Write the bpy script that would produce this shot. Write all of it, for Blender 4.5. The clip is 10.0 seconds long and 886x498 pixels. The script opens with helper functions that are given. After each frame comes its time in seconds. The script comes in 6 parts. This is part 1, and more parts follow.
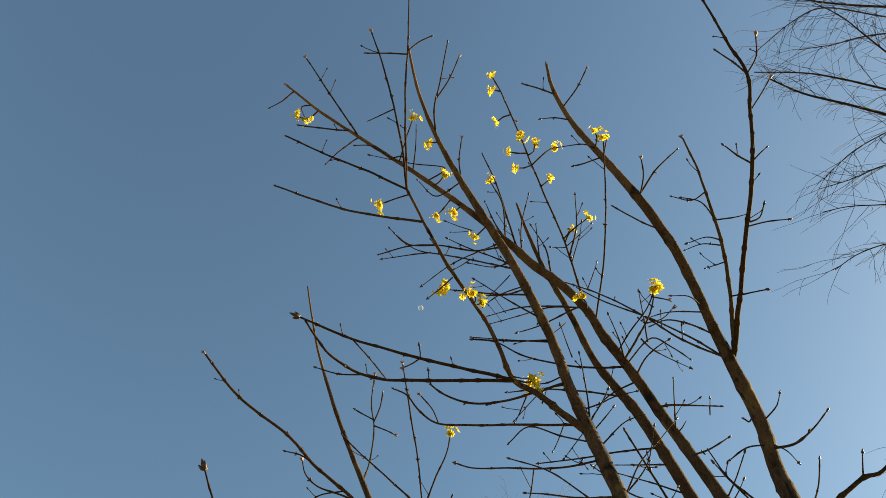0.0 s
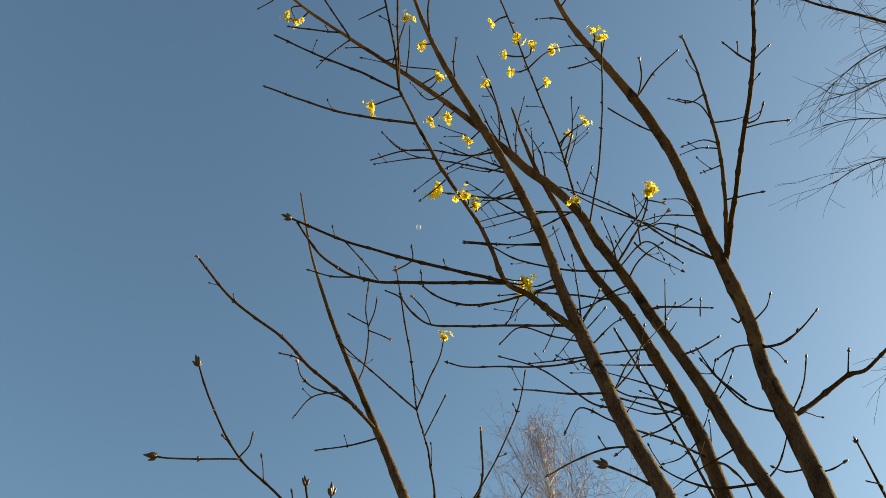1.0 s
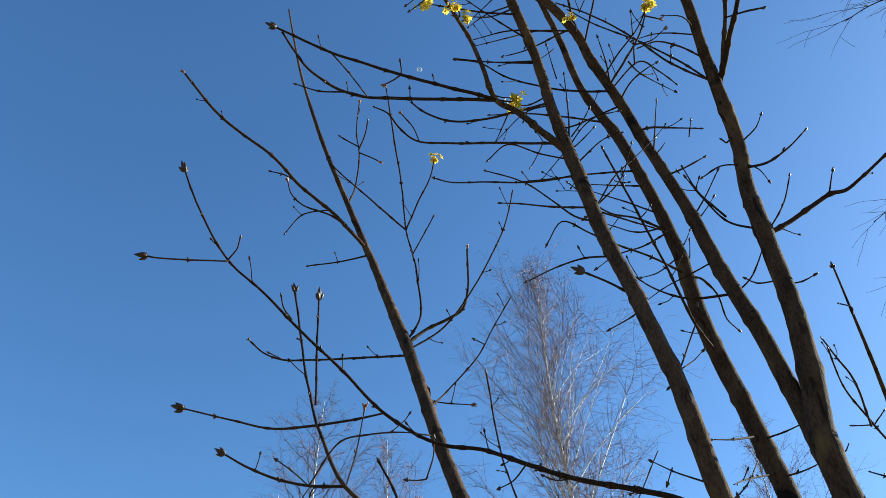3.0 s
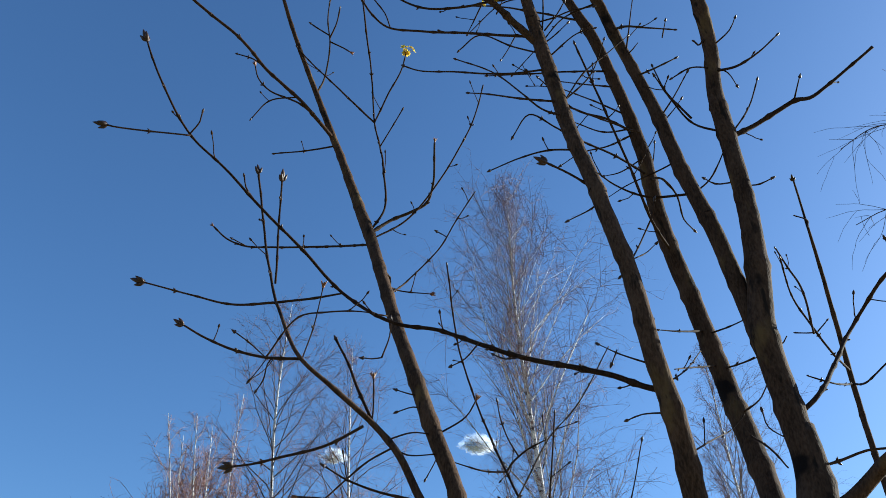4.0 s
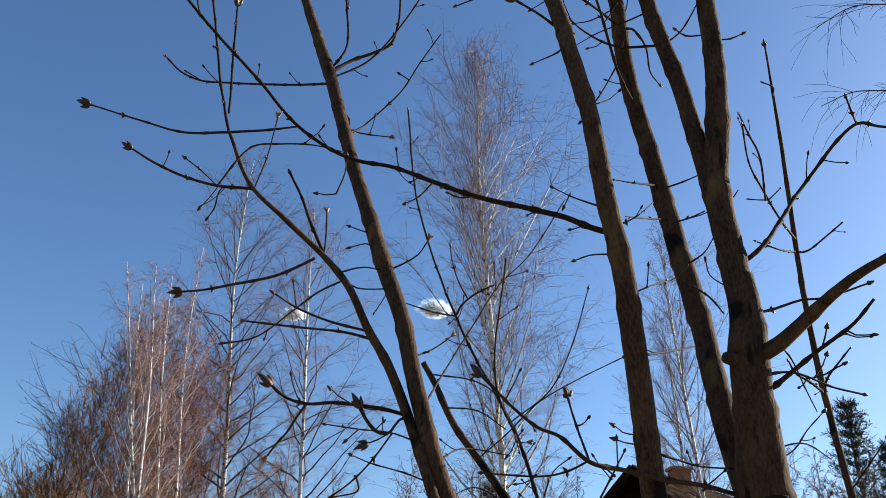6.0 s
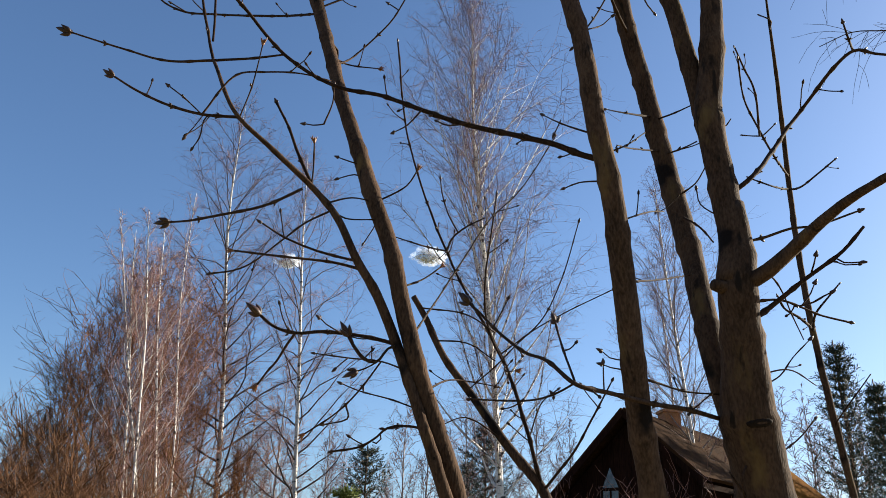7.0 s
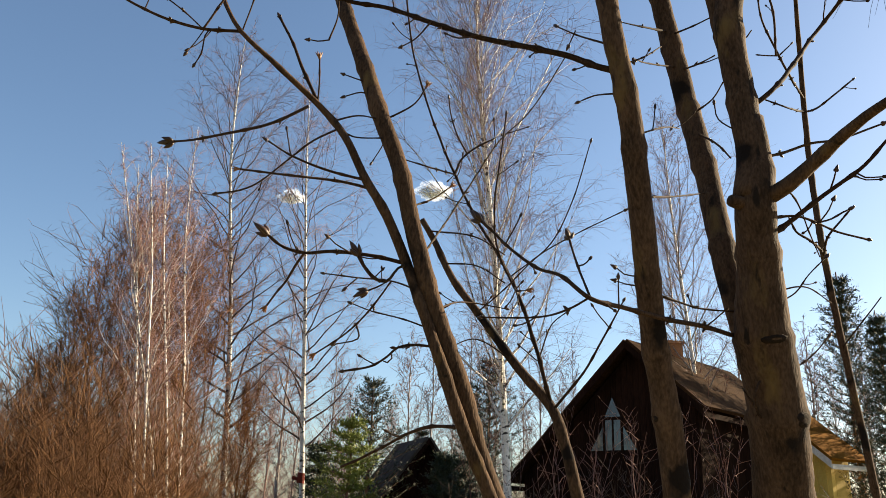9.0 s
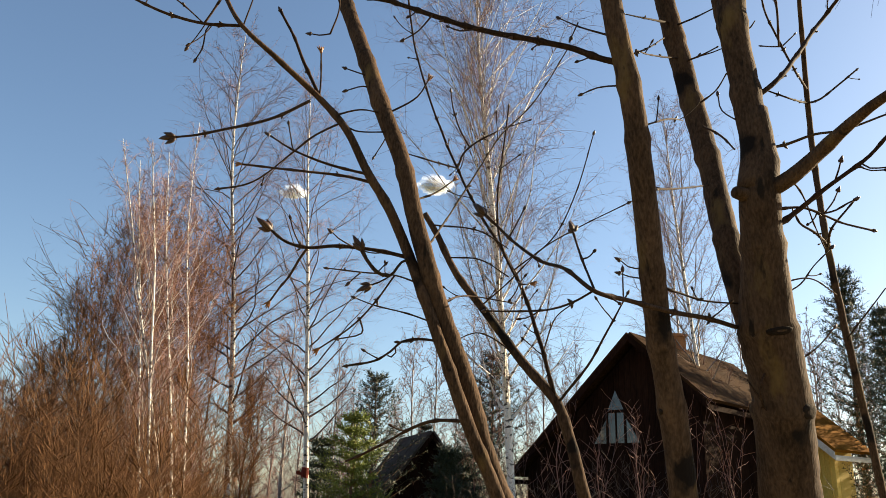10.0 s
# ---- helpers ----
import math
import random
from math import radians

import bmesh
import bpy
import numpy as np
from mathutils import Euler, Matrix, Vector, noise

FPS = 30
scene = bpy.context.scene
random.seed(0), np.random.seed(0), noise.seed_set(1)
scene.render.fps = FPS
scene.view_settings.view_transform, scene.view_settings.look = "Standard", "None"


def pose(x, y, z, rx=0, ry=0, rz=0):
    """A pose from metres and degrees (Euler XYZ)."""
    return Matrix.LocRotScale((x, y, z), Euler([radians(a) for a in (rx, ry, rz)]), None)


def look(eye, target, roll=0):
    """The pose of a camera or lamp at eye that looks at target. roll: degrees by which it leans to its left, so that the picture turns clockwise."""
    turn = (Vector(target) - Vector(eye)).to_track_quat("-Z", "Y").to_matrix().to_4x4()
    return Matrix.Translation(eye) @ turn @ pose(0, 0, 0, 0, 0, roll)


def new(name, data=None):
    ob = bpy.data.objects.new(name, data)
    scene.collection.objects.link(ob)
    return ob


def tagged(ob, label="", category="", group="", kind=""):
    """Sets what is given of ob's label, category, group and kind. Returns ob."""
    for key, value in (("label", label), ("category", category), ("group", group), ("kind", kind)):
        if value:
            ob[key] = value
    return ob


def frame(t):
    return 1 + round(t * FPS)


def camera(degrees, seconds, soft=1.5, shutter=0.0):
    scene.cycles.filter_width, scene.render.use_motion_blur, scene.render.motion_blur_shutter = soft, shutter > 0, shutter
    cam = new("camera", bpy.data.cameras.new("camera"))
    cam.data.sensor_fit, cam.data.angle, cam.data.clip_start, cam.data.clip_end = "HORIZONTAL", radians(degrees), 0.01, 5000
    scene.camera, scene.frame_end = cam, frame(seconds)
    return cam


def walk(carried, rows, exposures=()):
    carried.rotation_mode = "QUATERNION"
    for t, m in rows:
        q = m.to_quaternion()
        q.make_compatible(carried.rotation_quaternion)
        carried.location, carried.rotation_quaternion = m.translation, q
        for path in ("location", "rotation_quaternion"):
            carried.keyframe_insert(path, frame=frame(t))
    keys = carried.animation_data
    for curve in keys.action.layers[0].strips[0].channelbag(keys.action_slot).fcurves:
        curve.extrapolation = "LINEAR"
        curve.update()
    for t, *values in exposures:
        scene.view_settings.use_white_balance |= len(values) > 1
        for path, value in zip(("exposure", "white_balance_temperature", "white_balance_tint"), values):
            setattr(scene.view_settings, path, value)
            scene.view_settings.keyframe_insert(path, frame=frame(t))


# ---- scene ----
cam = camera(59.08, 10.0, 0.7)
PATH = [
    (0, (0.0003, 0.0001, 1.6999), (0.0004, 1.0000, 3.4320), 0.01),
    (0.5, (0.0158, 0.0299, 1.6983), (0.0189, 1.1147, 3.3785), -0.78),
    (1, (0.0155, 0.0523, 1.6869), (0.0215, 1.2253, 3.3067), -0.12),
    (1.5, (0.0327, 0.0562, 1.6835), (0.0439, 1.2837, 3.2624), -0.68),
    (2, (0.0391, 0.0692, 1.6667), (0.0474, 1.3707, 3.1853), -0.36),
    (2.5, (0.0543, 0.0923, 1.6536), (0.0542, 1.4709, 3.1025), 0.40),
    (3, (0.0523, 0.1129, 1.6277), (0.0631, 1.5805, 2.9863), 0.78),
    (3.2, (0.0587, 0.1239, 1.6195), (0.0726, 1.6354, 2.9292), 1.17),
    (4.3, (0.0787, 0.1565, 1.5562), (0.2103, 1.7854, 2.7092), 1.75),
    (4.5, (0.0792, 0.1623, 1.5547), (0.2346, 1.8126, 2.6738), 1.89),
    (5, (0.0817, 0.1622, 1.5419), (0.2655, 1.8592, 2.5842), 2.36),
    (5.5, (0.0891, 0.1758, 1.5332), (0.2864, 1.9120, 2.5062), 2.76),
    (7, (0.1181, 0.2179, 1.4954), (0.3566, 2.0408, 2.2828), 2.49),
    (7.5, (0.1153, 0.2253, 1.4829), (0.3587, 2.0718, 2.2118), 2.55),
    (8, (0.1170, 0.2236, 1.4755), (0.3632, 2.0881, 2.1558), 2.18),
    (8.5, (0.1149, 0.2422, 1.4755), (0.3618, 2.1170, 2.1267), 2.22),
    (9, (0.1113, 0.2564, 1.4744), (0.3544, 2.1385, 2.1058), 2.27),
    (9.5, (0.1076, 0.2630, 1.4731), (0.3477, 2.1487, 2.0947), 2.19),
    (10, (0.1095, 0.2604, 1.4749), (0.3483, 2.1477, 2.0920), 1.93),
]
EXPOSURES = [
    (0.0, 2.00, 7180, -5), (1.5, 1.97, 7230, -7), (2.2, 1.89, 6300, -4), (2.5, 1.85, 5770, -2), (3.0, 1.74, 4830, 0), (4.5, 1.43, 4950, 7), (5.0, 1.43, 5090, 9), (5.5, 1.48, 5190, 8), (7.0, 1.61, 5630, 10), (7.5, 1.71, 5820, 10), (8.5, 1.84, 6350, 9), (10.0, 1.94, 6740, 8),
]
walk(cam, [(t, look(eye, target, roll)) for t, eye, target, roll in PATH], EXPOSURES)

# ---- world and sun ----
SUN_AZ, SUN_EL = 73.0, 22.0  # degrees to the right of +y, and up
world = bpy.data.worlds.new("sky")
scene.world = world
world.use_nodes = True
wn = world.node_tree.nodes
wn.clear()
sky = wn.new("ShaderNodeTexSky")
sky.sky_type, sky.sun_disc = "NISHITA", False
sky.sun_elevation, sky.sun_rotation = radians(SUN_EL), radians(SUN_AZ)
sky.altitude, sky.air_density, sky.dust_density, sky.ozone_density = 0, 1.0, 0.9, 2.6
bg = wn.new("ShaderNodeBackground")
bg.inputs["Strength"].default_value = 0.05
wout = wn.new("ShaderNodeOutputWorld")
world.node_tree.links.new(sky.outputs[0], bg.inputs[0])
world.node_tree.links.new(bg.outputs[0], wout.inputs[0])

sun_data = bpy.data.lights.new("sun", "SUN")
sun_data.energy, sun_data.angle, sun_data.color = 5.0, radians(0.53), (1.0, 0.83, 0.57)
sun = new("sun", sun_data)
sun_dir = Vector((math.sin(radians(SUN_AZ)) * math.cos(radians(SUN_EL)), math.cos(radians(SUN_AZ)) * math.cos(radians(SUN_EL)), math.sin(radians(SUN_EL))))
sun.matrix_world = look(sun_dir * 60, (0, 0, 0))


# ---- materials ----
def material(name, low, high, scale=20.0, rough=0.8, bump=0.3, fine=6.0, spec=0.3, stretch=(1, 1, 1), vary=0.15, extra=None):
    """Two colours mixed by noise at two scales, with relief; each object a little different."""
    m = bpy.data.materials.new(name)
    m.use_nodes = True
    n, l = m.node_tree.nodes, m.node_tree.links
    b = n["Principled BSDF"]
    b.inputs["Roughness"].default_value = rough
    b.inputs["Specular IOR Level"].default_value = spec
    co = n.new("ShaderNodeTexCoord")
    mp = n.new("ShaderNodeMapping")
    mp.inputs["Scale"].default_value = stretch
    l.new(co.outputs["Object"], mp.inputs[0])
    a = n.new("ShaderNodeTexNoise")
    a.inputs["Scale"].default_value, a.inputs["Detail"].default_value = scale, 6.0
    c = n.new("ShaderNodeTexNoise")
    c.inputs["Scale"].default_value, c.inputs["Detail"].default_value = scale * fine, 4.0
    l.new(mp.outputs[0], a.inputs[0])
    l.new(mp.outputs[0], c.inputs[0])
    add = n.new("ShaderNodeMath")
    add.operation = "MULTIPLY_ADD"
    add.inputs[1].default_value = 0.5
    l.new(c.outputs[0], add.inputs[0])
    half = n.new("ShaderNodeMath")
    half.operation = "MULTIPLY"
    half.inputs[1].default_value = 0.5
    l.new(a.outputs[0], half.inputs[0])
    l.new(half.outputs[0], add.inputs[2])
    ramp = n.new("ShaderNodeValToRGB")
    ramp.color_ramp.elements[0].position, ramp.color_ramp.elements[1].position = 0.36, 0.64
    ramp.color_ramp.elements[0].color, ramp.color_ramp.elements[1].color = (*low, 1), (*high, 1)
    l.new(add.outputs[0], ramp.inputs[0])
    info = n.new("ShaderNodeObjectInfo")
    hue = n.new("ShaderNodeHueSaturation")
    val = n.new("ShaderNodeMapRange")
    val.inputs["To Min"].default_value, val.inputs["To Max"].default_value = 1 - vary, 1 + vary
    l.new(info.outputs["Random"], val.inputs[0])
    l.new(val.outputs[0], hue.inputs["Value"])
    l.new(ramp.outputs[0], hue.inputs["Color"])
    colour = hue.outputs[0]
    if extra:
        colour = extra(n, l, mp.outputs[0], colour)
    l.new(colour, b.inputs["Base Color"])
    if bump:
        bp = n.new("ShaderNodeBump")
        bp.inputs["Strength"].default_value, bp.inputs["Distance"].default_value = bump, 0.004
        l.new(add.outputs[0], bp.inputs["Height"])
        l.new(bp.outputs[0], b.inputs["Normal"])
    return m


def blotch(colour, scale, lo, hi, stretch=(1, 1, 1)):
    """Patches of another colour over the first."""
    def put(n, l, co, under):
        mp = n.new("ShaderNodeMapping")
        mp.inputs["Scale"].default_value = stretch
        l.new(co, mp.inputs[0])
        t = n.new("ShaderNodeTexNoise")
        t.inputs["Scale"].default_value, t.inputs["Detail"].default_value = scale, 5.0
        l.new(mp.outputs[0], t.inputs[0])
        r = n.new("ShaderNodeMapRange")
        r.inputs["From Min"].default_value, r.inputs["From Max"].default_value = lo, hi
        l.new(t.outputs[0], r.inputs[0])
        mix = n.new("ShaderNodeMix")
        mix.data_type = "RGBA"
        l.new(r.outputs[0], mix.inputs[0])
        l.new(under, mix.inputs[6])
        mix.inputs[7].default_value = (*colour, 1)
        return mix.outputs[2]
    return put


def two(first, second):
    return lambda n, l, co, c: second(n, l, co, first(n, l, co, c))


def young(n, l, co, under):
    """Paler bark on the younger wood high in the tree, sunlight painted into the colour."""
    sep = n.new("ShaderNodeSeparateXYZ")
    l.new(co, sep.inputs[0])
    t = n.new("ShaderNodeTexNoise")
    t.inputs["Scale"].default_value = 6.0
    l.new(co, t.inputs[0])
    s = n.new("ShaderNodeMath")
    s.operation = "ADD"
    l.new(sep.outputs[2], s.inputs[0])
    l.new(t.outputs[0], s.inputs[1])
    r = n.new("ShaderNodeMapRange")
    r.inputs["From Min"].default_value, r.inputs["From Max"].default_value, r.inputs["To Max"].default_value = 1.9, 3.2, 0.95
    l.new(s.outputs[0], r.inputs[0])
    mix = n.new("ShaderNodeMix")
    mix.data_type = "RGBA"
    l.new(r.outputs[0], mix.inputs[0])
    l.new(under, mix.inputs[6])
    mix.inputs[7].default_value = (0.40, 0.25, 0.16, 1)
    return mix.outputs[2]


# maple bark pales with height to paint in sun on the upper stems
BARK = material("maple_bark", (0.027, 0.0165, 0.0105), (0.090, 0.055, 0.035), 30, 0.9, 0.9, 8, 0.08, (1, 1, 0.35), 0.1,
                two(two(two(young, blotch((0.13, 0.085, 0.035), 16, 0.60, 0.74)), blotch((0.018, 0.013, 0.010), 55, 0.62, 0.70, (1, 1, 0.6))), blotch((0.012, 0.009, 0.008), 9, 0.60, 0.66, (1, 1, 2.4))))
TWIG = material("maple_twig_bark", (0.018, 0.011, 0.008), (0.056, 0.033, 0.021), 90, 0.85, 0.3, 4, 0.06, (1, 1, 0.5), 0.3,
                blotch((0.065, 0.044, 0.030), 240, 0.62, 0.68))
PALE = material("pale_twig_bark", (0.026, 0.017, 0.010), (0.076, 0.050, 0.029), 80, 0.85, 0.3, 4, 0.06, (1, 1, 0.5), 0.15)
BUD = material("bud_scale", (0.020, 0.009, 0.006), (0.056, 0.024, 0.011), 160, 0.5, 0.3, 3, 0.4, (1, 1, 0.6), 0.25)
OPEN_BUD = material("opening_bud", (0.11, 0.042, 0.014), (0.24, 0.10, 0.028), 160, 0.5, 0.2, 3, 0.4, (1, 1, 1), 0.25)
FLOWER = material("maple_flower", (0.420, 0.310, 0.010), (0.600, 0.460, 0.024), 140, 0.55, 0.2, 3, 0.3, (1, 1, 1), 0.2,
                  blotch((0.30, 0.32, 0.02), 60, 0.58, 0.66))
BIRCH = material("birch_bark", (0.48, 0.45, 0.41), (0.74, 0.71, 0.66), 4, 0.7, 0.3, 6, 0.3, (1, 1, 0.5), 0.06,
                 two(blotch((0.035, 0.03, 0.028), 6.0, 0.56, 0.61, (1, 1, 4.0)), blotch((0.05, 0.04, 0.035), 22, 0.62, 0.68, (1, 1, 5))))
BIRCH_LIMB = material("birch_limb_bark", (0.150, 0.118, 0.104), (0.360, 0.320, 0.290), 3, 0.75, 0.2, 5, 0.3, (1, 1, 1), 0.1)
# birch limb colour darkened to paint in the shade on two birches' branches
BIRCH_DARK = material("shaded_birch_branch", (0.022, 0.015, 0.013), (0.085, 0.062, 0.055), 3, 0.75, 0.2, 5, 0.2, (1, 1, 1), 0.1)
BIRCH_TWIG = material("birch_twig", (0.110, 0.056, 0.046), (0.240, 0.130, 0.108), 2, 0.75, 0, 4, 0.3, (1, 1, 1), 0.15)
SHRUB = material("shrub_twig", (0.115, 0.046, 0.013), (0.245, 0.104, 0.031), 1.2, 0.8, 0, 5, 0.25, (1, 1, 1), 0.2)
THICKET = material("dead_thicket_shoot", (0.040, 0.018, 0.007), (0.105, 0.049, 0.020), 1.2, 0.85, 0, 5, 0.15, (1, 1, 1), 0.2)
NEEDLE = material("pine_needle", (0.010, 0.017, 0.008), (0.036, 0.047, 0.018), 3, 0.6, 0, 6, 0.3, (1, 1, 1), 0.15)
FRESH = material("spruce_needle", (0.090, 0.120, 0.014), (0.210, 0.240, 0.034), 3, 0.6, 0, 6, 0.3, (1, 1, 1), 0.15)
CONIFER_BARK = material("pine_bark", (0.06, 0.04, 0.03), (0.22, 0.12, 0.07), 6, 0.9, 0.5, 5, 0.2, (1, 1, 0.4), 0.1)
GRASS = material("dry_spring_grass", (0.150, 0.120, 0.062), (0.310, 0.250, 0.135), 0.6, 0.95, 0.4, 30, 0.1, (1, 1, 1), 0.0,
                 blotch((0.10, 0.14, 0.04), 0.35, 0.5, 0.65))
ROOF = material("brown_roof_sheet", (0.016, 0.0085, 0.0045), (0.042, 0.022, 0.011), 1.5, 0.95, 0.2, 8, 0.02, (1, 1, 1), 0.08)
SHED_ROOF = material("weathered_roof_felt", (0.030, 0.025, 0.022), (0.070, 0.060, 0.052), 2.0, 0.95, 0.3, 8, 0.05, (1, 1, 1), 0.08)
WHITE = material("white_paint_trim", (0.50, 0.48, 0.44), (0.68, 0.66, 0.62), 3, 0.6, 0.2, 6, 0.3, (1, 1, 1), 0.1)
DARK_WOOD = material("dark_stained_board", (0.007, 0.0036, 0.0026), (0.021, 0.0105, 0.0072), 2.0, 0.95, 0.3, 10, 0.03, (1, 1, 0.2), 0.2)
YELLOW = material("yellow_paint_board", (0.560, 0.380, 0.080), (0.700, 0.490, 0.125), 2, 0.6, 0.2, 10, 0.3, (1, 1, 1), 0.08)
ORANGE_ROOF = material("orange_brown_roof", (0.115, 0.045, 0.006), (0.200, 0.088, 0.012), 1.5, 0.95, 0.2, 8, 0.03, (1, 1, 1), 0.08)
BRICK = material("red_brick", (0.20, 0.095, 0.045), (0.34, 0.17, 0.08), 5, 0.85, 0.3, 8, 0.2, (1, 1, 1), 0.12)
RED = material("red_cloth_band", (0.095, 0.014, 0.008), (0.149, 0.027, 0.016), 20, 0.8, 0.2, 4, 0.2, (1, 1, 1), 0.05)
CLOUD = material("cloud_vapour", (0.74, 0.80, 0.90), (0.84, 0.89, 0.97), 0.02, 1.0, 0, 4, 0.0, (1, 1, 1), 0.0)
SCAR = material("branch_scar", (0.008, 0.006, 0.005), (0.03, 0.02, 0.014), 120, 0.95, 0.5, 4, 0.1, (1, 1, 1), 0.2)
MOON = material("moon_rock", (0.60, 0.62, 0.64), (0.80, 0.82, 0.84), 0.2, 1.0, 0, 4, 0.0, (1, 1, 1), 0.0)
n, l = CLOUD.node_tree.nodes, CLOUD.node_tree.links
through_light = n.new("ShaderNodeBsdfTranslucent")
through_light.inputs[0].default_value = (0.86, 0.89, 0.94, 1)
CLOUD_BODY = n.new("ShaderNodeAddShader")
l.new(n["Principled BSDF"].outputs[0], CLOUD_BODY.inputs[0])
l.new(through_light.outputs[0], CLOUD_BODY.inputs[1])
for pale, body in ((CLOUD, 0.10), (MOON, 0.25)):
    n, l = pale.node_tree.nodes, pale.node_tree.links
    thin = n.new("ShaderNodeBsdfTransparent")
    veil = n.new("ShaderNodeMixShader")
    veil.inputs[0].default_value = body
    l.new(thin.outputs[0], veil.inputs[1])
    l.new((CLOUD_BODY if pale is CLOUD else n["Principled BSDF"]).outputs[0], veil.inputs[2])
    l.new(veil.outputs[0], n["Material Output"].inputs[0])
n, l = FLOWER.node_tree.nodes, FLOWER.node_tree.links
petal = n.new("ShaderNodeBsdfTranslucent")
petal.inputs[0].default_value = (0.80, 0.62, 0.05, 1)
thin = n.new("ShaderNodeMixShader")
thin.inputs[0].default_value = 0.55
l.new(n["Principled BSDF"].outputs[0], thin.inputs[1])
l.new(petal.outputs[0], thin.inputs[2])
l.new(thin.outputs[0], n["Material Output"].inputs[0])
GLASS = bpy.data.materials.new("window_glass")
GLASS.use_nodes = True
g = GLASS.node_tree.nodes["Principled BSDF"]
g.inputs["Base Color"].default_value = (0.02, 0.025, 0.03, 1)
g.inputs["Roughness"].default_value, g.inputs["Metallic"].default_value, g.inputs["Specular IOR Level"].default_value = 0.06, 0.0, 0.6


# ---- mesh helpers ----
def mesh_object(name, verts, faces, mat, parent=None, smooth=True, label=""):
    me = bpy.data.meshes.new(name)
    me.from_pydata([tuple(v) for v in verts], [], faces)
    me.materials.append(mat)
    if smooth:
        me.shade_smooth()
    ob = new(name, me)
    ob.parent = parent
    return tagged(ob, label)


def part(name, bm, mat, parent, label=""):
    me = bpy.data.meshes.new(name)
    bm.to_mesh(me)
    bm.free()
    me.materials.append(mat)
    ob = new(name, me)
    ob.parent = parent
    return tagged(ob, label)


def empty(name, place, label, category, group="", kind=""):
    ob = new(name)
    ob.empty_display_size = 0.1
    ob.matrix_world = pose(*place)
    return tagged(ob, label, category, group, kind)


def box(bm, size, m):
    r = bmesh.ops.create_cube(bm, size=1.0, matrix=m @ Matrix.Diagonal((*size, 1)))
    return r["verts"]


def tube(verts, faces, pts, radii, sides, cap=True, wobble=0.0, rng=None):
    """Adds a tapered tube along pts."""
    base = len(verts)
    n = len(pts)
    up = None
    for i in range(n):
        d = (pts[min(i + 1, n - 1)] - pts[max(i - 1, 0)]).normalized()
        if up is None:
            up = d.orthogonal().normalized()
        up = (up - d * up.dot(d)).normalized()
        side = d.cross(up)
        for k in range(sides):
            a = 2 * math.pi * k / sides
            r = radii[i] * (1 + (wobble * (rng.random() - 0.5) if wobble else 0))
            verts.append(pts[i] + (up * math.cos(a) + side * math.sin(a)) * r)
    for i in range(n - 1):
        for k in range(sides):
            a, b = base + i * sides + k, base + i * sides + (k + 1) % sides
            faces.append((a, b, b + sides, a + sides))
    if cap:
        faces.append(tuple(base + k for k in reversed(range(sides))))
        faces.append(tuple(base + (n - 1) * sides + k for k in range(sides)))


def spline(rows, step):
    """Points and radii along a smooth curve through rows of (x, y, z, radius)."""
    p = [Vector(r) for r in rows]
    p = [p[0] * 2 - p[1]] + p + [p[-1] * 2 - p[-2]]
    out = []
    for i in range(1, len(p) - 2):
        a, b, c, d = p[i - 1], p[i], p[i + 1], p[i + 2]
        t0, t1, t2, t3 = 0.0, 0.0, 0.0, 0.0
        t1 = max((b - a).length, 1e-5) ** 0.5
        t2 = t1 + max((c - b).length, 1e-5) ** 0.5
        t3 = t2 + max((d - c).length, 1e-5) ** 0.5
        count = max(1, int((c - b).length / step))
        for k in range(count):
            t = t1 + (t2 - t1) * k / count
            a1 = a * ((t1 - t) / (t1 - t0)) + b * ((t - t0) / (t1 - t0))
            a2 = b * ((t2 - t) / (t2 - t1)) + c * ((t - t1) / (t2 - t1))
            a3 = c * ((t3 - t) / (t3 - t2)) + d * ((t - t2) / (t3 - t2))
            b1 = a1 * ((t2 - t) / (t2 - t0)) + a2 * ((t - t0) / (t2 - t0))
            b2 = a2 * ((t3 - t) / (t3 - t1)) + a3 * ((t - t1) / (t3 - t1))
            out.append(b1 * ((t2 - t) / (t2 - t1)) + b2 * ((t - t1) / (t2 - t1)))
    out.append(p[-2].copy())
    return [Vector(q[:3]) for q in out], [max(q[3], 0.0004) for q in out]


def path_of(rng, start, way, length, steps, bend, wild):
    """A wandering line that bends by the vector bend a step."""
    pts, d = [start], way.normalized()
    for _ in range(steps):
        d = (d + bend + Vector((rng.gauss(0, wild), rng.gauss(0, wild), rng.gauss(0, wild)))).normalized()
        pts.append(pts[-1] + d * (length / steps))
    return pts


# ---- ground ----
verts, faces = [], []
RINGS = [0, 2, 4, 7, 11, 16, 23, 32, 45, 70, 120, 250, 600, 1500, 4000]
SPOKES = 48
for i, r in enumerate(RINGS):
    for k in range(SPOKES):
        a = 2 * math.pi * k / SPOKES
        v = Vector((r * math.cos(a), r * math.sin(a), 0))
        h = 0.10 * noise.noise(v * 0.25) if 2 < r < 100 else 0.0
        verts.append(v + Vector((0, 0, h - 0.02)))
for i in range(len(RINGS) - 1):
    for k in range(SPOKES):
        a, b = i * SPOKES + k, i * SPOKES + (k + 1) % SPOKES
        faces.append((a, a + SPOKES, b + SPOKES, b))
ground = mesh_object("ground", verts, faces, GRASS)
tagged(ground, "dry straw-coloured spring grass with green patches", "ground", kind="structure")

# ---- young maple ----
maple = empty("maple_tree", (0.9, 1.6, 0), "young leafless maple with several stems and swelling buds", "tree")
maple_rng = random.Random(5)


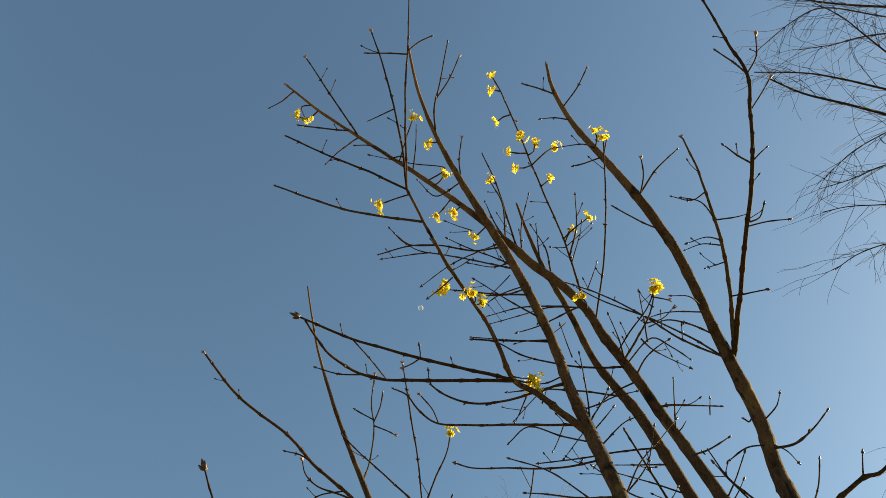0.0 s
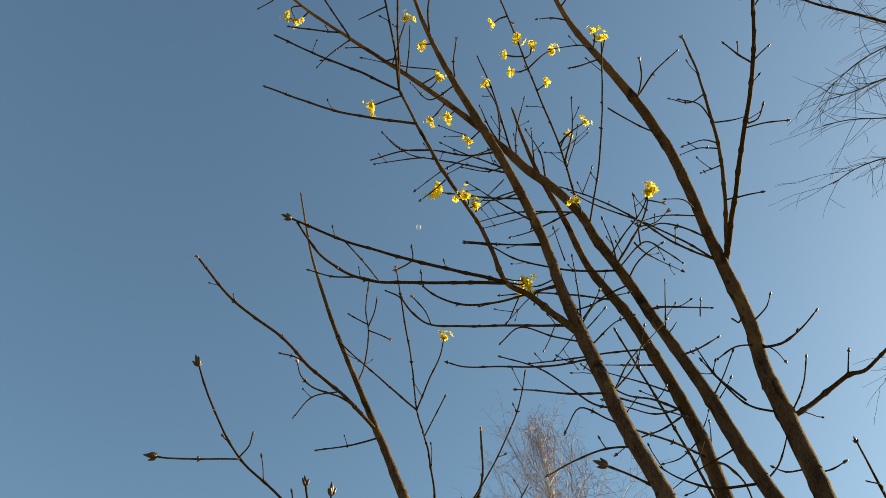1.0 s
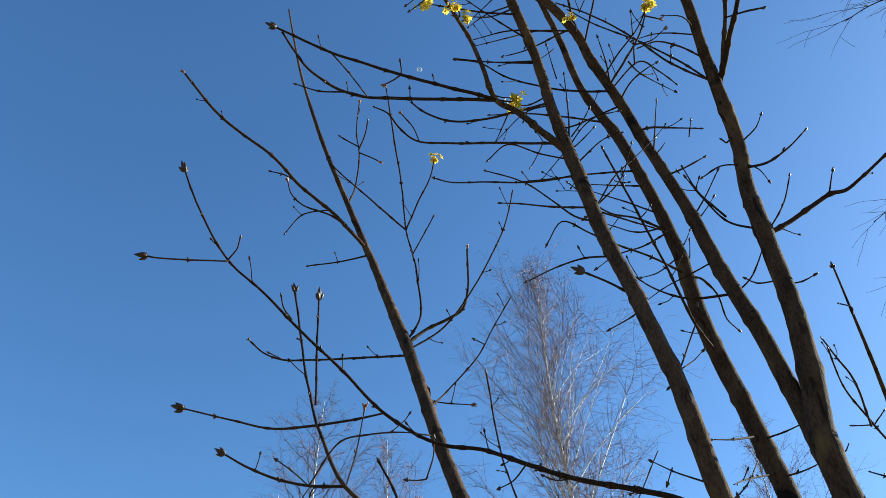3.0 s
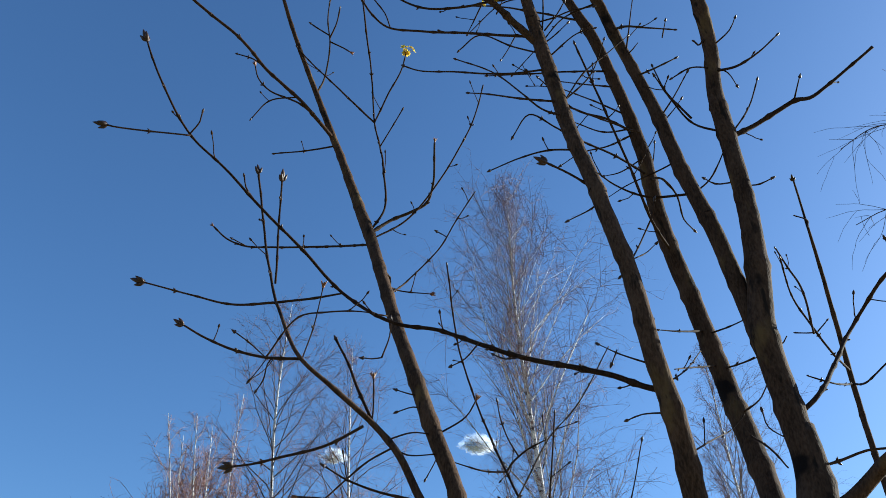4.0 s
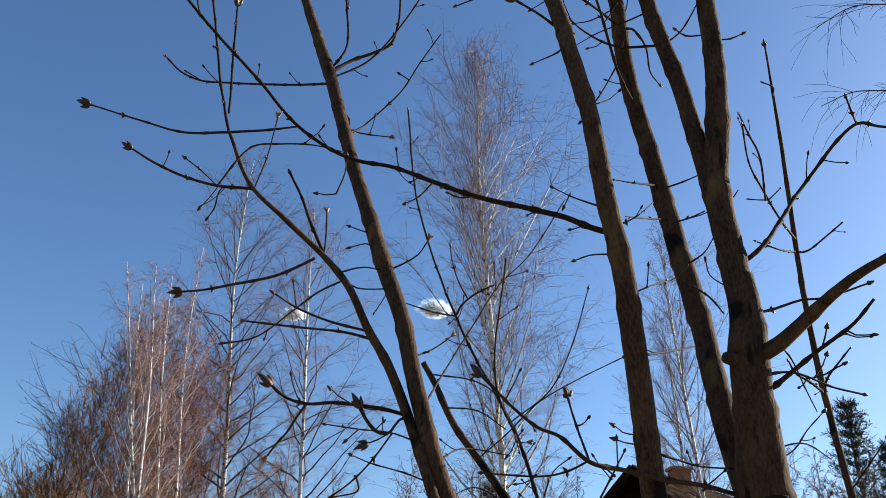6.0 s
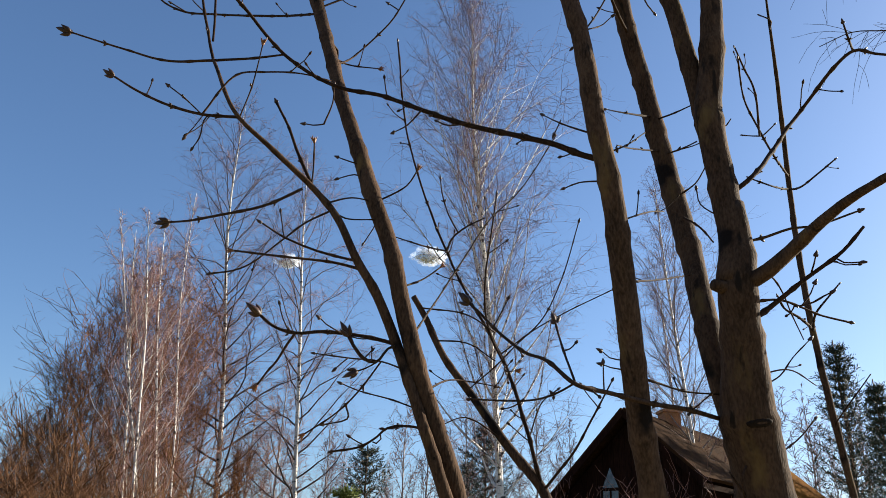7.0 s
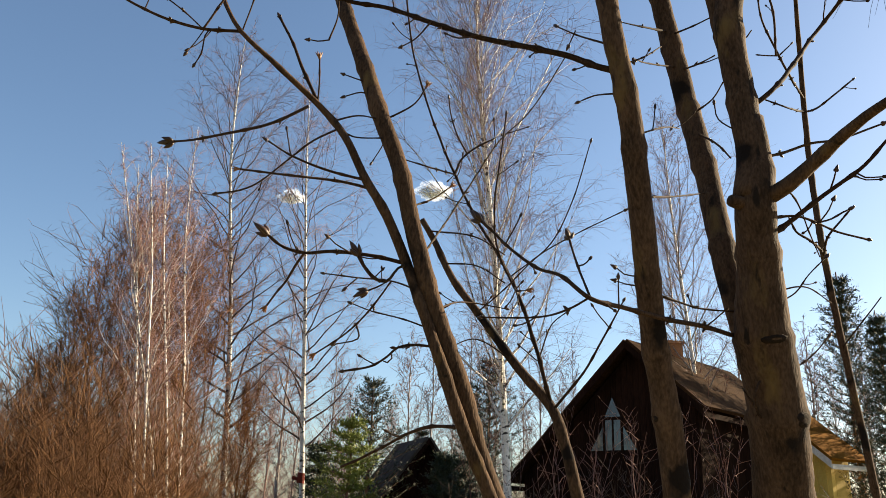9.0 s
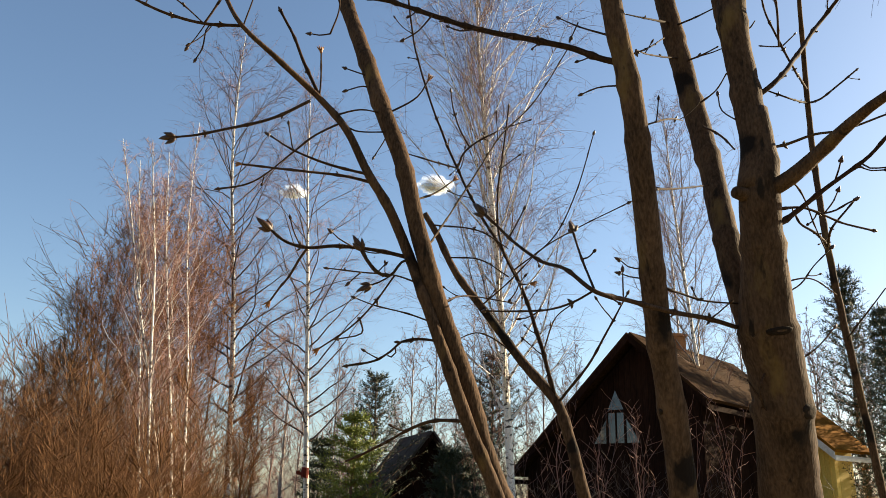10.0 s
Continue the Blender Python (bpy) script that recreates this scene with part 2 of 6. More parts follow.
def bud_mesh(kind):
    """A closed bud, a cluster of opening buds, an orange opening bud, or a tuft of yellow flowers, along +z."""
    rng = random.Random({"b": 1, "B": 2, "o": 3, "f": 4}[kind])
    verts, faces = [], []

    def ovoid(at, way, length, width, sides=7):
        d = Vector(way).normalized()
        prof = [(0, 0.35), (0.12, 0.75), (0.35, 1.0), (0.6, 0.85), (0.82, 0.5), (1.0, 0.05)]
        tube(verts, faces, [Vector(at) + d * (length * h) for h, _ in prof], [width * w for _, w in prof], sides, wobble=0.25, rng=rng)

    if kind == "b":
        ovoid((0, 0, 0), (0, 0, 1), 0.014, 0.0036)
        ovoid((0.002, 0, 0), (0.4, 0, 1), 0.006, 0.0018, 5)
        ovoid((-0.002, 0, 0), (-0.4, 0, 1), 0.006, 0.0018, 5)
    elif kind == "B":
        ovoid((0, 0, -0.004), (0, 0, 1), 0.036, 0.0062)
        for k in range(3):
            a = k * 2.1 + 0.4
            ovoid((0.003 * math.cos(a), 0.003 * math.sin(a), -0.002), (0.45 * math.cos(a), 0.45 * math.sin(a), 1), 0.022, 0.0045, 6)
    elif kind == "o":
        ovoid((0, 0, 0), (0, 0, 1), 0.020, 0.005)
        for k in range(7):
            a = k * 0.9
            s = 0.3 + 0.5 * rng.random()
            ovoid((0, 0, 0.006 * rng.random()), (s * math.cos(a), s * math.sin(a), 1), 0.016 + 0.010 * rng.random(), 0.0028, 5)
    else:
        for k in range(17):
            a, s = k * 2.4, 0.25 + 1.5 * rng.random()
            way = Vector((s * math.cos(a), s * math.sin(a), 1)).normalized()
            far = 0.010 + 0.030 * rng.random() ** 1.4
            tube(verts, faces, [Vector((0, 0, 0)), way * far], [0.0006, 0.0005], 3)
            for j in range(5):
                b = j * 1.26 + k
                side = (way.orthogonal().normalized() * math.cos(b) + way.cross(way.orthogonal().normalized()) * math.sin(b))
                c = way * far
                tip = c + side * 0.012 + way * 0.004
                w = way.cross(side) * 0.0042
                i = len(verts)
                verts.extend([c, c + side * 0.005 + w + way * 0.002, tip, c + side * 0.005 - w + way * 0.002])
                faces.append((i, i + 1, i + 2, i + 3))
    me = bpy.data.meshes.new("bud")
    me.from_pydata([tuple(v) for v in verts], [], faces)
    me.materials.append({"b": BUD, "B": BUD, "o": OPEN_BUD, "f": FLOWER}[kind])
    me.shade_smooth()
    return me


BUDS = {k: bud_mesh(k) for k in "bBof"}
BUD_NAMES = {"b": ("bud", ""), "B": ("terminal_bud", "brown swollen terminal bud"), "o": ("opening_bud", "orange opening bud"), "f": ("flower_tuft", "yellow-green flower tuft")}


def put_bud(kind, at, way, parent, size=1.0):
    ob = new(BUD_NAMES[kind][0], BUDS[kind])
    ob.parent = parent
    turn = Vector(way).to_track_quat("Z", "Y").to_matrix().to_4x4()
    m = Matrix.Translation(at) @ turn @ pose(0, 0, 0, 0, 0, maple_rng.uniform(0, 360)) @ Matrix.Scale(size, 4)
    ob.matrix_basis = parent_space.inverted() @ m
    return tagged(ob, BUD_NAMES[kind][1])


parent_space = maple.matrix_world.copy()


def scar_mesh():
    """A low ring-shaped ridge with a sunken middle: where a shed branch sat."""
    bm = bmesh.new()
    bmesh.ops.create_icosphere(bm, subdivisions=2, radius=1.0)
    rng = random.Random(8)
    for v in bm.verts:
        flat = math.hypot(v.co.x, v.co.y)
        v.co.z *= 0.28
        v.co.z -= 0.22 * max(0.0, 0.6 - flat)
        v.co *= 1 + 0.15 * (rng.random() - 0.5)
    me = bpy.data.meshes.new("branch_scar")
    bm.to_mesh(me)
    bm.free()
    me.materials.append(SCAR)
    me.shade_smooth()
    return me


SCAR_MESH = scar_mesh()


def put_scar(at, way, r, parent, rng):
    side = way.orthogonal().normalized()
    side.rotate(Matrix.Rotation(rng.uniform(0, 6.28), 3, way))
    ob = new("branch_scar", SCAR_MESH)
    ob.parent = parent
    turn = Matrix((way.cross(side), way, side)).transposed().to_4x4()
    ob.matrix_basis = parent_space.inverted() @ Matrix.Translation(at + side * r * 0.90) @ turn @ Matrix.Diagonal((r * rng.uniform(0.26, 0.48), r * rng.uniform(0.12, 0.26), r * 0.36, 1))


def spur(at, way, length, r, parent, rng):
    """A short side shoot ending in a small bud."""
    inv = parent_space.inverted()
    line = path_of(rng, inv @ at, way, length, 4, Vector((0, 0, 0.10)), 0.08)
    d = (line[-1] - line[-2]).normalized()
    tip = [line[-1] + d * 0.003, line[-1] + d * 0.007, line[-1] + d * 0.012]
    v, f = [], []
    tube(v, f, line + tip, [r, r * 0.9, r * 0.85, r * 0.8, r * 0.9, r * 1.9, r * 1.7, r * 0.2], 6)
    mesh_object("spur_shoot", v, f, TWIG, parent)


def limb(rows, end="", pale=False):
    """One stem, branch or twig of the maple through rows of (x, y, z, radius), with its buds."""
    big = max(r[3] for r in rows)
    pts, radii = spline(rows, 0.02 if big > 0.012 else 0.012)
    rng = random.Random(int(abs(rows[0][0] * 7919 + rows[-1][2] * 104729) * 100))
    sides = 16 if big > 0.02 else 9 if big > 0.005 else 6
    # swollen nodes at intervals, gentle unevenness along the way
    node_gap = 0.075 if big < 0.01 else 0.16
    run, nodes, nxt = 0.0, [], node_gap * (0.5 + rng.random())
    out = []
    for i, p in enumerate(pts):
        if i:
            run += (p - pts[i - 1]).length
        r = radii[i] * (1 + (0.035 if big > 0.016 else 0.10) * noise.noise(p * 9) + 0.04 * noise.noise(p * 31))
        if run >= nxt:
            r *= 1.12 if big > 0.012 else 1.35
            nodes.append(i)
            nxt = run + node_gap * (0.6 + 0.8 * rng.random())
        out.append(r)
    inv = parent_space.inverted()
    verts, faces = [], []
    shift = [Vector((noise.noise(p * 14), noise.noise(p * 14 + Vector((9, 3, 1))), 0)) * min(0.0016 if big > 0.016 else 0.004, 0.5 * r) for p, r in zip(pts, out)]
    tube(verts, faces, [inv @ (p + s) for p, s in zip(pts, shift)], out, sides, wobble=0.06, rng=rng)
    name = "stem" if big > 0.016 else "branch" if big > 0.006 else "twig"
    ob = mesh_object(name, verts, faces, BARK if big > 0.009 else PALE if pale else TWIG, maple)
    if end:
        size = {"b": 0.9, "B": 1.0, "o": 0.68, "f": 0.9}[end] * rng.uniform(0.85, 1.2)
        put_bud(end, pts[-1], pts[-1] - pts[max(0, len(pts) - 3)], ob, size)
    if big > 0.010:
        for i in nodes:
            if rng.random() < 0.7 and out[i] > 0.008:
                put_scar(pts[i], (pts[min(i + 1, len(pts) - 1)] - pts[i - 1]).normalized(), out[i], ob, rng)
    if big < 0.012:
        for i in nodes:
            if 2 < i < len(pts) - 3 and rng.random() < 0.34:
                way = (pts[i + 1] - pts[i]).normalized()
                side = way.orthogonal().normalized()
                side.rotate(Matrix.Rotation(rng.uniform(0, 6.28), 3, way))
                spur(pts[i], (way * 0.6 + side), rng.uniform(0.02, 0.075), min(out[i] * 0.6, 0.0016), ob, rng)
    if big < 0.007:
        for i in nodes:
            if 2 < i < len(pts) - 3 and rng.random() < 0.55:
                way = (pts[i + 1] - pts[i]).normalized()
                side = way.orthogonal().normalized()
                side.rotate(Matrix.Rotation(rng.uniform(0, 6.28), 3, way))
                for s in (1, -1) if rng.random() < 0.5 else (1,):
                    put_bud("b", pts[i] + side * s * out[i] * 0.7, way * 0.9 + side * s, ob, rng.uniform(0.45, 0.75))
    return ob


limb([(0.979, 1.621, -0.051, 0.0734), (0.965, 1.635, 0.678, 0.0609), (0.950, 1.650, 1.406, 0.0543), (0.917, 1.617, 1.519, 0.0528), (0.894, 1.576, 1.672, 0.0508), (0.865, 1.549, 1.807, 0.0488), (0.856, 1.523, 1.917, 0.0381), (0.845, 1.499, 2.018, 0.0351), (0.858, 1.499, 2.092, 0.0270), (0.866, 1.508, 2.209, 0.0160)], "")
limb([(0.832, 1.498, 2.029, 0.0280), (0.852, 1.509, 2.121, 0.0280), (0.854, 1.531, 2.278, 0.0282), (0.849, 1.542, 2.436, 0.0285), (0.871, 1.538, 2.607, 0.0261), (0.885, 1.539, 2.779, 0.0236), (0.892, 1.550, 2.969, 0.0226), (0.894, 1.556, 3.071, 0.0233), (0.894, 1.558, 3.219, 0.0213), (0.904, 1.536, 3.380, 0.0203), (0.875, 1.486, 3.600, 0.0198), (0.851, 1.444, 3.710, 0.0163), (0.786, 1.322, 3.940, 0.0164), (0.693, 1.219, 4.131, 0.0168), (0.592, 1.138, 4.297, 0.0133), (0.480, 1.048, 4.469, 0.0102), (0.415, 0.953, 4.593, 0.0073), (0.396, 0.885, 4.651, 0.0049)], "b")
limb([(0.855, 1.564, 2.401, 0.0204), (0.839, 1.574, 2.544, 0.0200), (0.819, 1.590, 2.735, 0.0200), (0.781, 1.624, 2.984, 0.0196), (0.757, 1.638, 3.173, 0.0187), (0.742, 1.642, 3.257, 0.0172), (0.673, 1.637, 3.510, 0.0166), (0.610, 1.607, 3.689, 0.0162), (0.533, 1.563, 3.850, 0.0167), (0.503, 1.536, 3.918, 0.0150), (0.429, 1.499, 4.026, 0.0155), (0.323, 1.467, 4.137, 0.0160), (0.241, 1.429, 4.227, 0.0137), (0.082, 1.362, 4.378, 0.0109), (-0.110, 1.290, 4.538, 0.0086), (-0.337, 1.211, 4.707, 0.0068), (-0.530, 1.137, 4.847, 0.0056), (-0.670, 1.068, 4.955, 0.0044)], "o")
limb([(0.876, 1.609, 1.771, 0.0255), (0.853, 1.627, 1.913, 0.0243), (0.858, 1.670, 2.053, 0.0250), (0.867, 1.724, 2.207, 0.0249), (0.860, 1.779, 2.406, 0.0246), (0.828, 1.811, 2.683, 0.0237), (0.786, 1.812, 2.906, 0.0231), (0.764, 1.796, 3.075, 0.0222), (0.754, 1.783, 3.170, 0.0205), (0.735, 1.773, 3.266, 0.0195), (0.691, 1.754, 3.447, 0.0179), (0.629, 1.730, 3.643, 0.0176), (0.584, 1.719, 3.741, 0.0154), (0.541, 1.705, 3.830, 0.0140), (0.522, 1.693, 3.875, 0.0121), (0.458, 1.622, 4.065, 0.0109), (0.384, 1.547, 4.229, 0.0090), (0.332, 1.470, 4.364, 0.0064), (0.293, 1.398, 4.474, 0.0043)], "b")
limb([(0.838, 1.604, -0.051, 0.0323), (0.772, 1.590, 0.665, 0.0267), (0.704, 1.577, 1.381, 0.0239), (0.692, 1.559, 1.495, 0.0233), (0.667, 1.529, 1.637, 0.0228), (0.635, 1.495, 1.781, 0.0217), (0.604, 1.448, 1.977, 0.0208), (0.581, 1.423, 2.136, 0.0205), (0.566, 1.417, 2.224, 0.0194), (0.551, 1.416, 2.311, 0.0191), (0.536, 1.426, 2.477, 0.0185), (0.513, 1.452, 2.641, 0.0179), (0.497, 1.480, 2.784, 0.0185), (0.471, 1.515, 2.946, 0.0190), (0.450, 1.546, 3.141, 0.0196), (0.415, 1.556, 3.370, 0.0198), (0.382, 1.541, 3.538, 0.0164), (0.342, 1.493, 3.739, 0.0154), (0.242, 1.395, 4.014, 0.0152), (0.155, 1.319, 4.188, 0.0146), (0.061, 1.228, 4.356, 0.0116), (-0.019, 1.132, 4.492, 0.0087), (-0.091, 0.997, 4.626, 0.0063), (-0.136, 0.839, 4.732, 0.0045)], "")
limb([(0.699, 1.703, -0.050, 0.0272), (0.582, 1.739, 0.681, 0.0226), (0.463, 1.775, 1.412, 0.0203), (0.421, 1.772, 1.501, 0.0201), (0.391, 1.765, 1.570, 0.0204), (0.353, 1.752, 1.685, 0.0204), (0.301, 1.741, 1.821, 0.0185), (0.250, 1.740, 1.975, 0.0184), (0.209, 1.759, 2.144, 0.0183), (0.160, 1.796, 2.288, 0.0188), (0.125, 1.838, 2.412, 0.0186), (0.073, 1.911, 2.590, 0.0177), (0.014, 2.014, 2.831, 0.0182), (-0.038, 2.096, 3.040, 0.0187), (-0.072, 2.134, 3.154, 0.0190), (-0.125, 2.171, 3.317, 0.0158), (-0.199, 2.190, 3.522, 0.0130), (-0.286, 2.171, 3.732, 0.0103), (-0.372, 2.117, 3.923, 0.0084), (-0.430, 2.057, 4.053, 0.0072), (-0.479, 1.986, 4.169, 0.0058), (-0.517, 1.908, 4.271, 0.0045), (-0.559, 1.760, 4.422, 0.0031)], "b")
limb([(0.660, 1.660, -0.050, 0.0185), (0.549, 1.704, 0.679, 0.0153), (0.437, 1.749, 1.408, 0.0137), (0.413, 1.736, 1.488, 0.0131), (0.361, 1.727, 1.598, 0.0126), (0.308, 1.722, 1.731, 0.0120), (0.267, 1.734, 1.841, 0.0115), (0.224, 1.753, 1.959, 0.0109), (0.185, 1.743, 2.037, 0.0101), (0.140, 1.737, 2.105, 0.0090), (0.087, 1.743, 2.204, 0.0080), (0.033, 1.759, 2.272, 0.0069), (-0.057, 1.719, 2.333, 0.0058), (-0.137, 1.680, 2.384, 0.0047), (-0.229, 1.761, 2.578, 0.0040)], "")
limb([(0.860, 1.840, -0.050, 0.0205), (0.781, 1.953, 0.678, 0.0170), (0.701, 2.066, 1.406, 0.0152), (0.671, 2.045, 1.513, 0.0142), (0.641, 2.050, 1.636, 0.0132), (0.618, 2.062, 1.707, 0.0122), (0.549, 2.113, 1.805, 0.0112), (0.466, 2.164, 1.937, 0.0102), (0.395, 2.194, 2.037, 0.0093), (0.342, 2.216, 2.149, 0.0083), (0.305, 2.222, 2.212, 0.0073)], "")
limb([(0.618, 2.062, 1.707, 0.0052), (0.592, 2.064, 1.806, 0.0049), (0.555, 2.111, 1.967, 0.0046), (0.518, 2.179, 2.097, 0.0042), (0.465, 2.275, 2.246, 0.0039), (0.406, 2.336, 2.404, 0.0036), (0.336, 2.367, 2.596, 0.0032), (0.265, 2.365, 2.822, 0.0029), (0.206, 2.146, 2.991, 0.0026)], "b")
limb([(0.567, 1.417, 2.220, 0.0063), (0.536, 1.438, 2.238, 0.0060), (0.487, 1.465, 2.271, 0.0057), (0.412, 1.504, 2.307, 0.0054), (0.333, 1.544, 2.342, 0.0051), (0.238, 1.599, 2.403, 0.0048), (0.159, 1.651, 2.460, 0.0045), (0.060, 1.673, 2.485, 0.0042), (-0.073, 1.734, 2.599, 0.0039), (-0.181, 1.679, 2.687, 0.0036), (-0.273, 1.626, 2.751, 0.0033), (-0.363, 1.571, 2.819, 0.0030), (-0.458, 1.517, 2.885, 0.0027), (-0.528, 1.431, 2.974, 0.0024), (-0.572, 1.398, 3.062, 0.0021)], "B")
limb([(-0.450, 1.522, 2.879, 0.0024), (-0.555, 1.480, 2.845, 0.0022), (-0.607, 1.463, 2.834, 0.0021), (-0.622, 1.461, 2.836, 0.0019)], "B")
limb([(-0.454, 1.519, 2.882, 0.0020), (-0.425, 1.480, 2.886, 0.0017), (-0.420, 1.466, 2.900, 0.0014)], "b")
limb([(-0.229, 1.761, 2.578, 0.0034), (-0.283, 1.816, 2.752, 0.0032), (-0.317, 1.790, 2.895, 0.0030), (-0.343, 1.784, 3.006, 0.0027)], "B")
limb([(-0.242, 1.783, 2.645, 0.0030), (-0.255, 1.766, 2.789, 0.0028), (-0.259, 1.710, 2.920, 0.0026)], "B")
limb([(-0.333, 1.769, 2.894, 0.0026), (-0.359, 1.753, 2.924, 0.0021), (-0.366, 1.739, 2.949, 0.0016)], "b")
limb([(-0.229, 1.762, 2.576, 0.0034), (-0.343, 1.804, 2.590, 0.0029), (-0.449, 1.829, 2.625, 0.0025), (-0.583, 1.840, 2.663, 0.0020)], "B")
limb([(-0.229, 1.762, 2.576, 0.0034), (-0.136, 1.748, 2.587, 0.0029), (-0.073, 1.736, 2.597, 0.0024)], "")
limb([(-0.136, 1.681, 2.386, 0.0036), (-0.220, 1.708, 2.398, 0.0032), (-0.298, 1.716, 2.418, 0.0029), (-0.366, 1.718, 2.446, 0.0026), (-0.419, 1.716, 2.474, 0.0023)], "B")
limb([(-0.137, 1.680, 2.384, 0.0017), (-0.207, 1.698, 2.388, 0.0015), (-0.221, 1.733, 2.354, 0.0014), (-0.234, 1.749, 2.340, 0.0013)], "b")
limb([(-0.136, 1.681, 2.386, 0.0018), (-0.122, 1.681, 2.464, 0.0016), (-0.109, 1.657, 2.557, 0.0014)], "o")
limb([(-0.220, 1.708, 2.398, 0.0023), (-0.159, 1.689, 2.495, 0.0020), (-0.099, 1.702, 2.521, 0.0018), (-0.023, 1.710, 2.533, 0.0016), (0.043, 1.734, 2.540, 0.0014)], "")
limb([(-0.220, 1.708, 2.398, 0.0014), (-0.260, 1.695, 2.427, 0.0014), (-0.291, 1.687, 2.445, 0.0014)], "b")
limb([(-0.216, 1.707, 2.398, 0.0013), (-0.235, 1.724, 2.374, 0.0011), (-0.248, 1.727, 2.353, 0.0009)], "b")
limb([(0.006, 1.755, 2.270, 0.0034), (-0.072, 1.767, 2.225, 0.0031), (-0.166, 1.796, 2.206, 0.0028), (-0.229, 1.808, 2.192, 0.0025), (-0.271, 1.820, 2.189, 0.0021)], "B")
limb([(0.029, 1.757, 2.275, 0.0039), (-0.015, 1.766, 2.366, 0.0035), (-0.045, 1.769, 2.434, 0.0031), (-0.076, 1.775, 2.492, 0.0027)], "b")
limb([(0.025, 1.756, 2.277, 0.0021), (0.025, 1.754, 2.323, 0.0019), (0.021, 1.746, 2.379, 0.0017)], "o")
limb([(0.151, 1.738, 2.088, 0.0033), (0.089, 1.754, 2.105, 0.0029), (-0.001, 1.726, 2.096, 0.0024), (-0.108, 1.702, 2.090, 0.0020)], "o")
limb([(0.140, 1.737, 2.105, 0.0029), (0.054, 1.714, 2.111, 0.0025), (-0.013, 1.696, 2.127, 0.0020), (-0.059, 1.685, 2.148, 0.0016)], "b")
limb([(0.074, 1.747, 2.221, 0.0021), (0.024, 1.755, 2.191, 0.0020), (-0.019, 1.772, 2.156, 0.0019), (-0.082, 1.779, 2.095, 0.0018), (-0.116, 1.788, 2.080, 0.0018), (-0.161, 1.797, 2.072, 0.0017)], "b")
limb([(0.060, 1.751, 2.238, 0.0021), (0.113, 1.762, 2.263, 0.0017), (0.160, 1.787, 2.272, 0.0013)], "")
limb([(0.076, 1.746, 2.218, 0.0021), (0.105, 1.750, 2.207, 0.0017), (0.174, 1.775, 2.223, 0.0013)], "")
limb([(0.235, 1.755, 1.939, 0.0041), (0.182, 1.755, 1.949, 0.0038), (0.137, 1.749, 1.951, 0.0036), (0.080, 1.754, 1.953, 0.0034), (0.029, 1.771, 1.951, 0.0031), (-0.013, 1.782, 1.962, 0.0029), (-0.034, 1.781, 1.974, 0.0027), (-0.050, 1.779, 1.987, 0.0025)], "B")
limb([(0.028, 1.770, 1.951, 0.0028), (0.012, 1.799, 1.933, 0.0027), (-0.007, 1.832, 1.905, 0.0025), (-0.027, 1.862, 1.888, 0.0023), (-0.045, 1.882, 1.865, 0.0021)], "o")
limb([(0.118, 1.748, 1.952, 0.0016), (0.088, 1.737, 1.964, 0.0014), (0.076, 1.725, 1.971, 0.0012)], "b")
limb([(0.131, 1.746, 1.952, 0.0036), (0.146, 1.732, 1.923, 0.0034), (0.167, 1.727, 1.898, 0.0032), (0.192, 1.727, 1.891, 0.0029), (0.215, 1.734, 1.923, 0.0027), (0.233, 1.749, 1.935, 0.0024)], "", True)
limb([(0.255, 1.746, 1.884, 0.0020), (0.207, 1.748, 1.899, 0.0017), (0.140, 1.773, 1.908, 0.0015), (0.071, 1.798, 1.919, 0.0012)], "b")
limb([(0.204, 1.744, 1.899, 0.0020), (0.165, 1.777, 1.844, 0.0019), (0.124, 1.817, 1.804, 0.0018), (0.065, 1.868, 1.768, 0.0017)], "o")
limb([(0.284, 1.736, 1.805, 0.0016), (0.233, 1.758, 1.826, 0.0015), (0.167, 1.780, 1.844, 0.0013), (0.132, 1.790, 1.858, 0.0012)], "b")
limb([(0.298, 1.731, 1.769, 0.0027), (0.260, 1.770, 1.779, 0.0026), (0.228, 1.795, 1.777, 0.0025), (0.208, 1.823, 1.762, 0.0024), (0.177, 1.862, 1.747, 0.0022), (0.125, 1.891, 1.739, 0.0021)], "b")
limb([(0.215, 1.808, 1.768, 0.0016), (0.219, 1.830, 1.761, 0.0016), (0.210, 1.834, 1.752, 0.0016), (0.202, 1.834, 1.755, 0.0016)], "")
limb([(0.353, 1.732, 1.621, 0.0034), (0.299, 1.784, 1.625, 0.0033), (0.261, 1.842, 1.615, 0.0031), (0.222, 1.906, 1.594, 0.0029), (0.169, 1.974, 1.567, 0.0028), (0.136, 2.015, 1.553, 0.0026)], "")
limb([(0.259, 1.740, 1.950, 0.0024), (0.358, 2.071, 2.168, 0.0023), (0.442, 2.164, 2.333, 0.0022), (0.514, 2.217, 2.467, 0.0021), (0.605, 2.222, 2.577, 0.0019), (0.710, 2.200, 2.764, 0.0018)], "", True)
limb([(0.406, 2.336, 2.404, 0.0030), (0.394, 2.062, 2.339, 0.0027), (0.421, 2.052, 2.360, 0.0024), (0.459, 2.021, 2.373, 0.0021)], "")
limb([(0.398, 2.061, 2.342, 0.0021), (0.369, 2.050, 2.386, 0.0019), (0.347, 2.035, 2.440, 0.0017), (0.340, 2.025, 2.474, 0.0016)], "b")
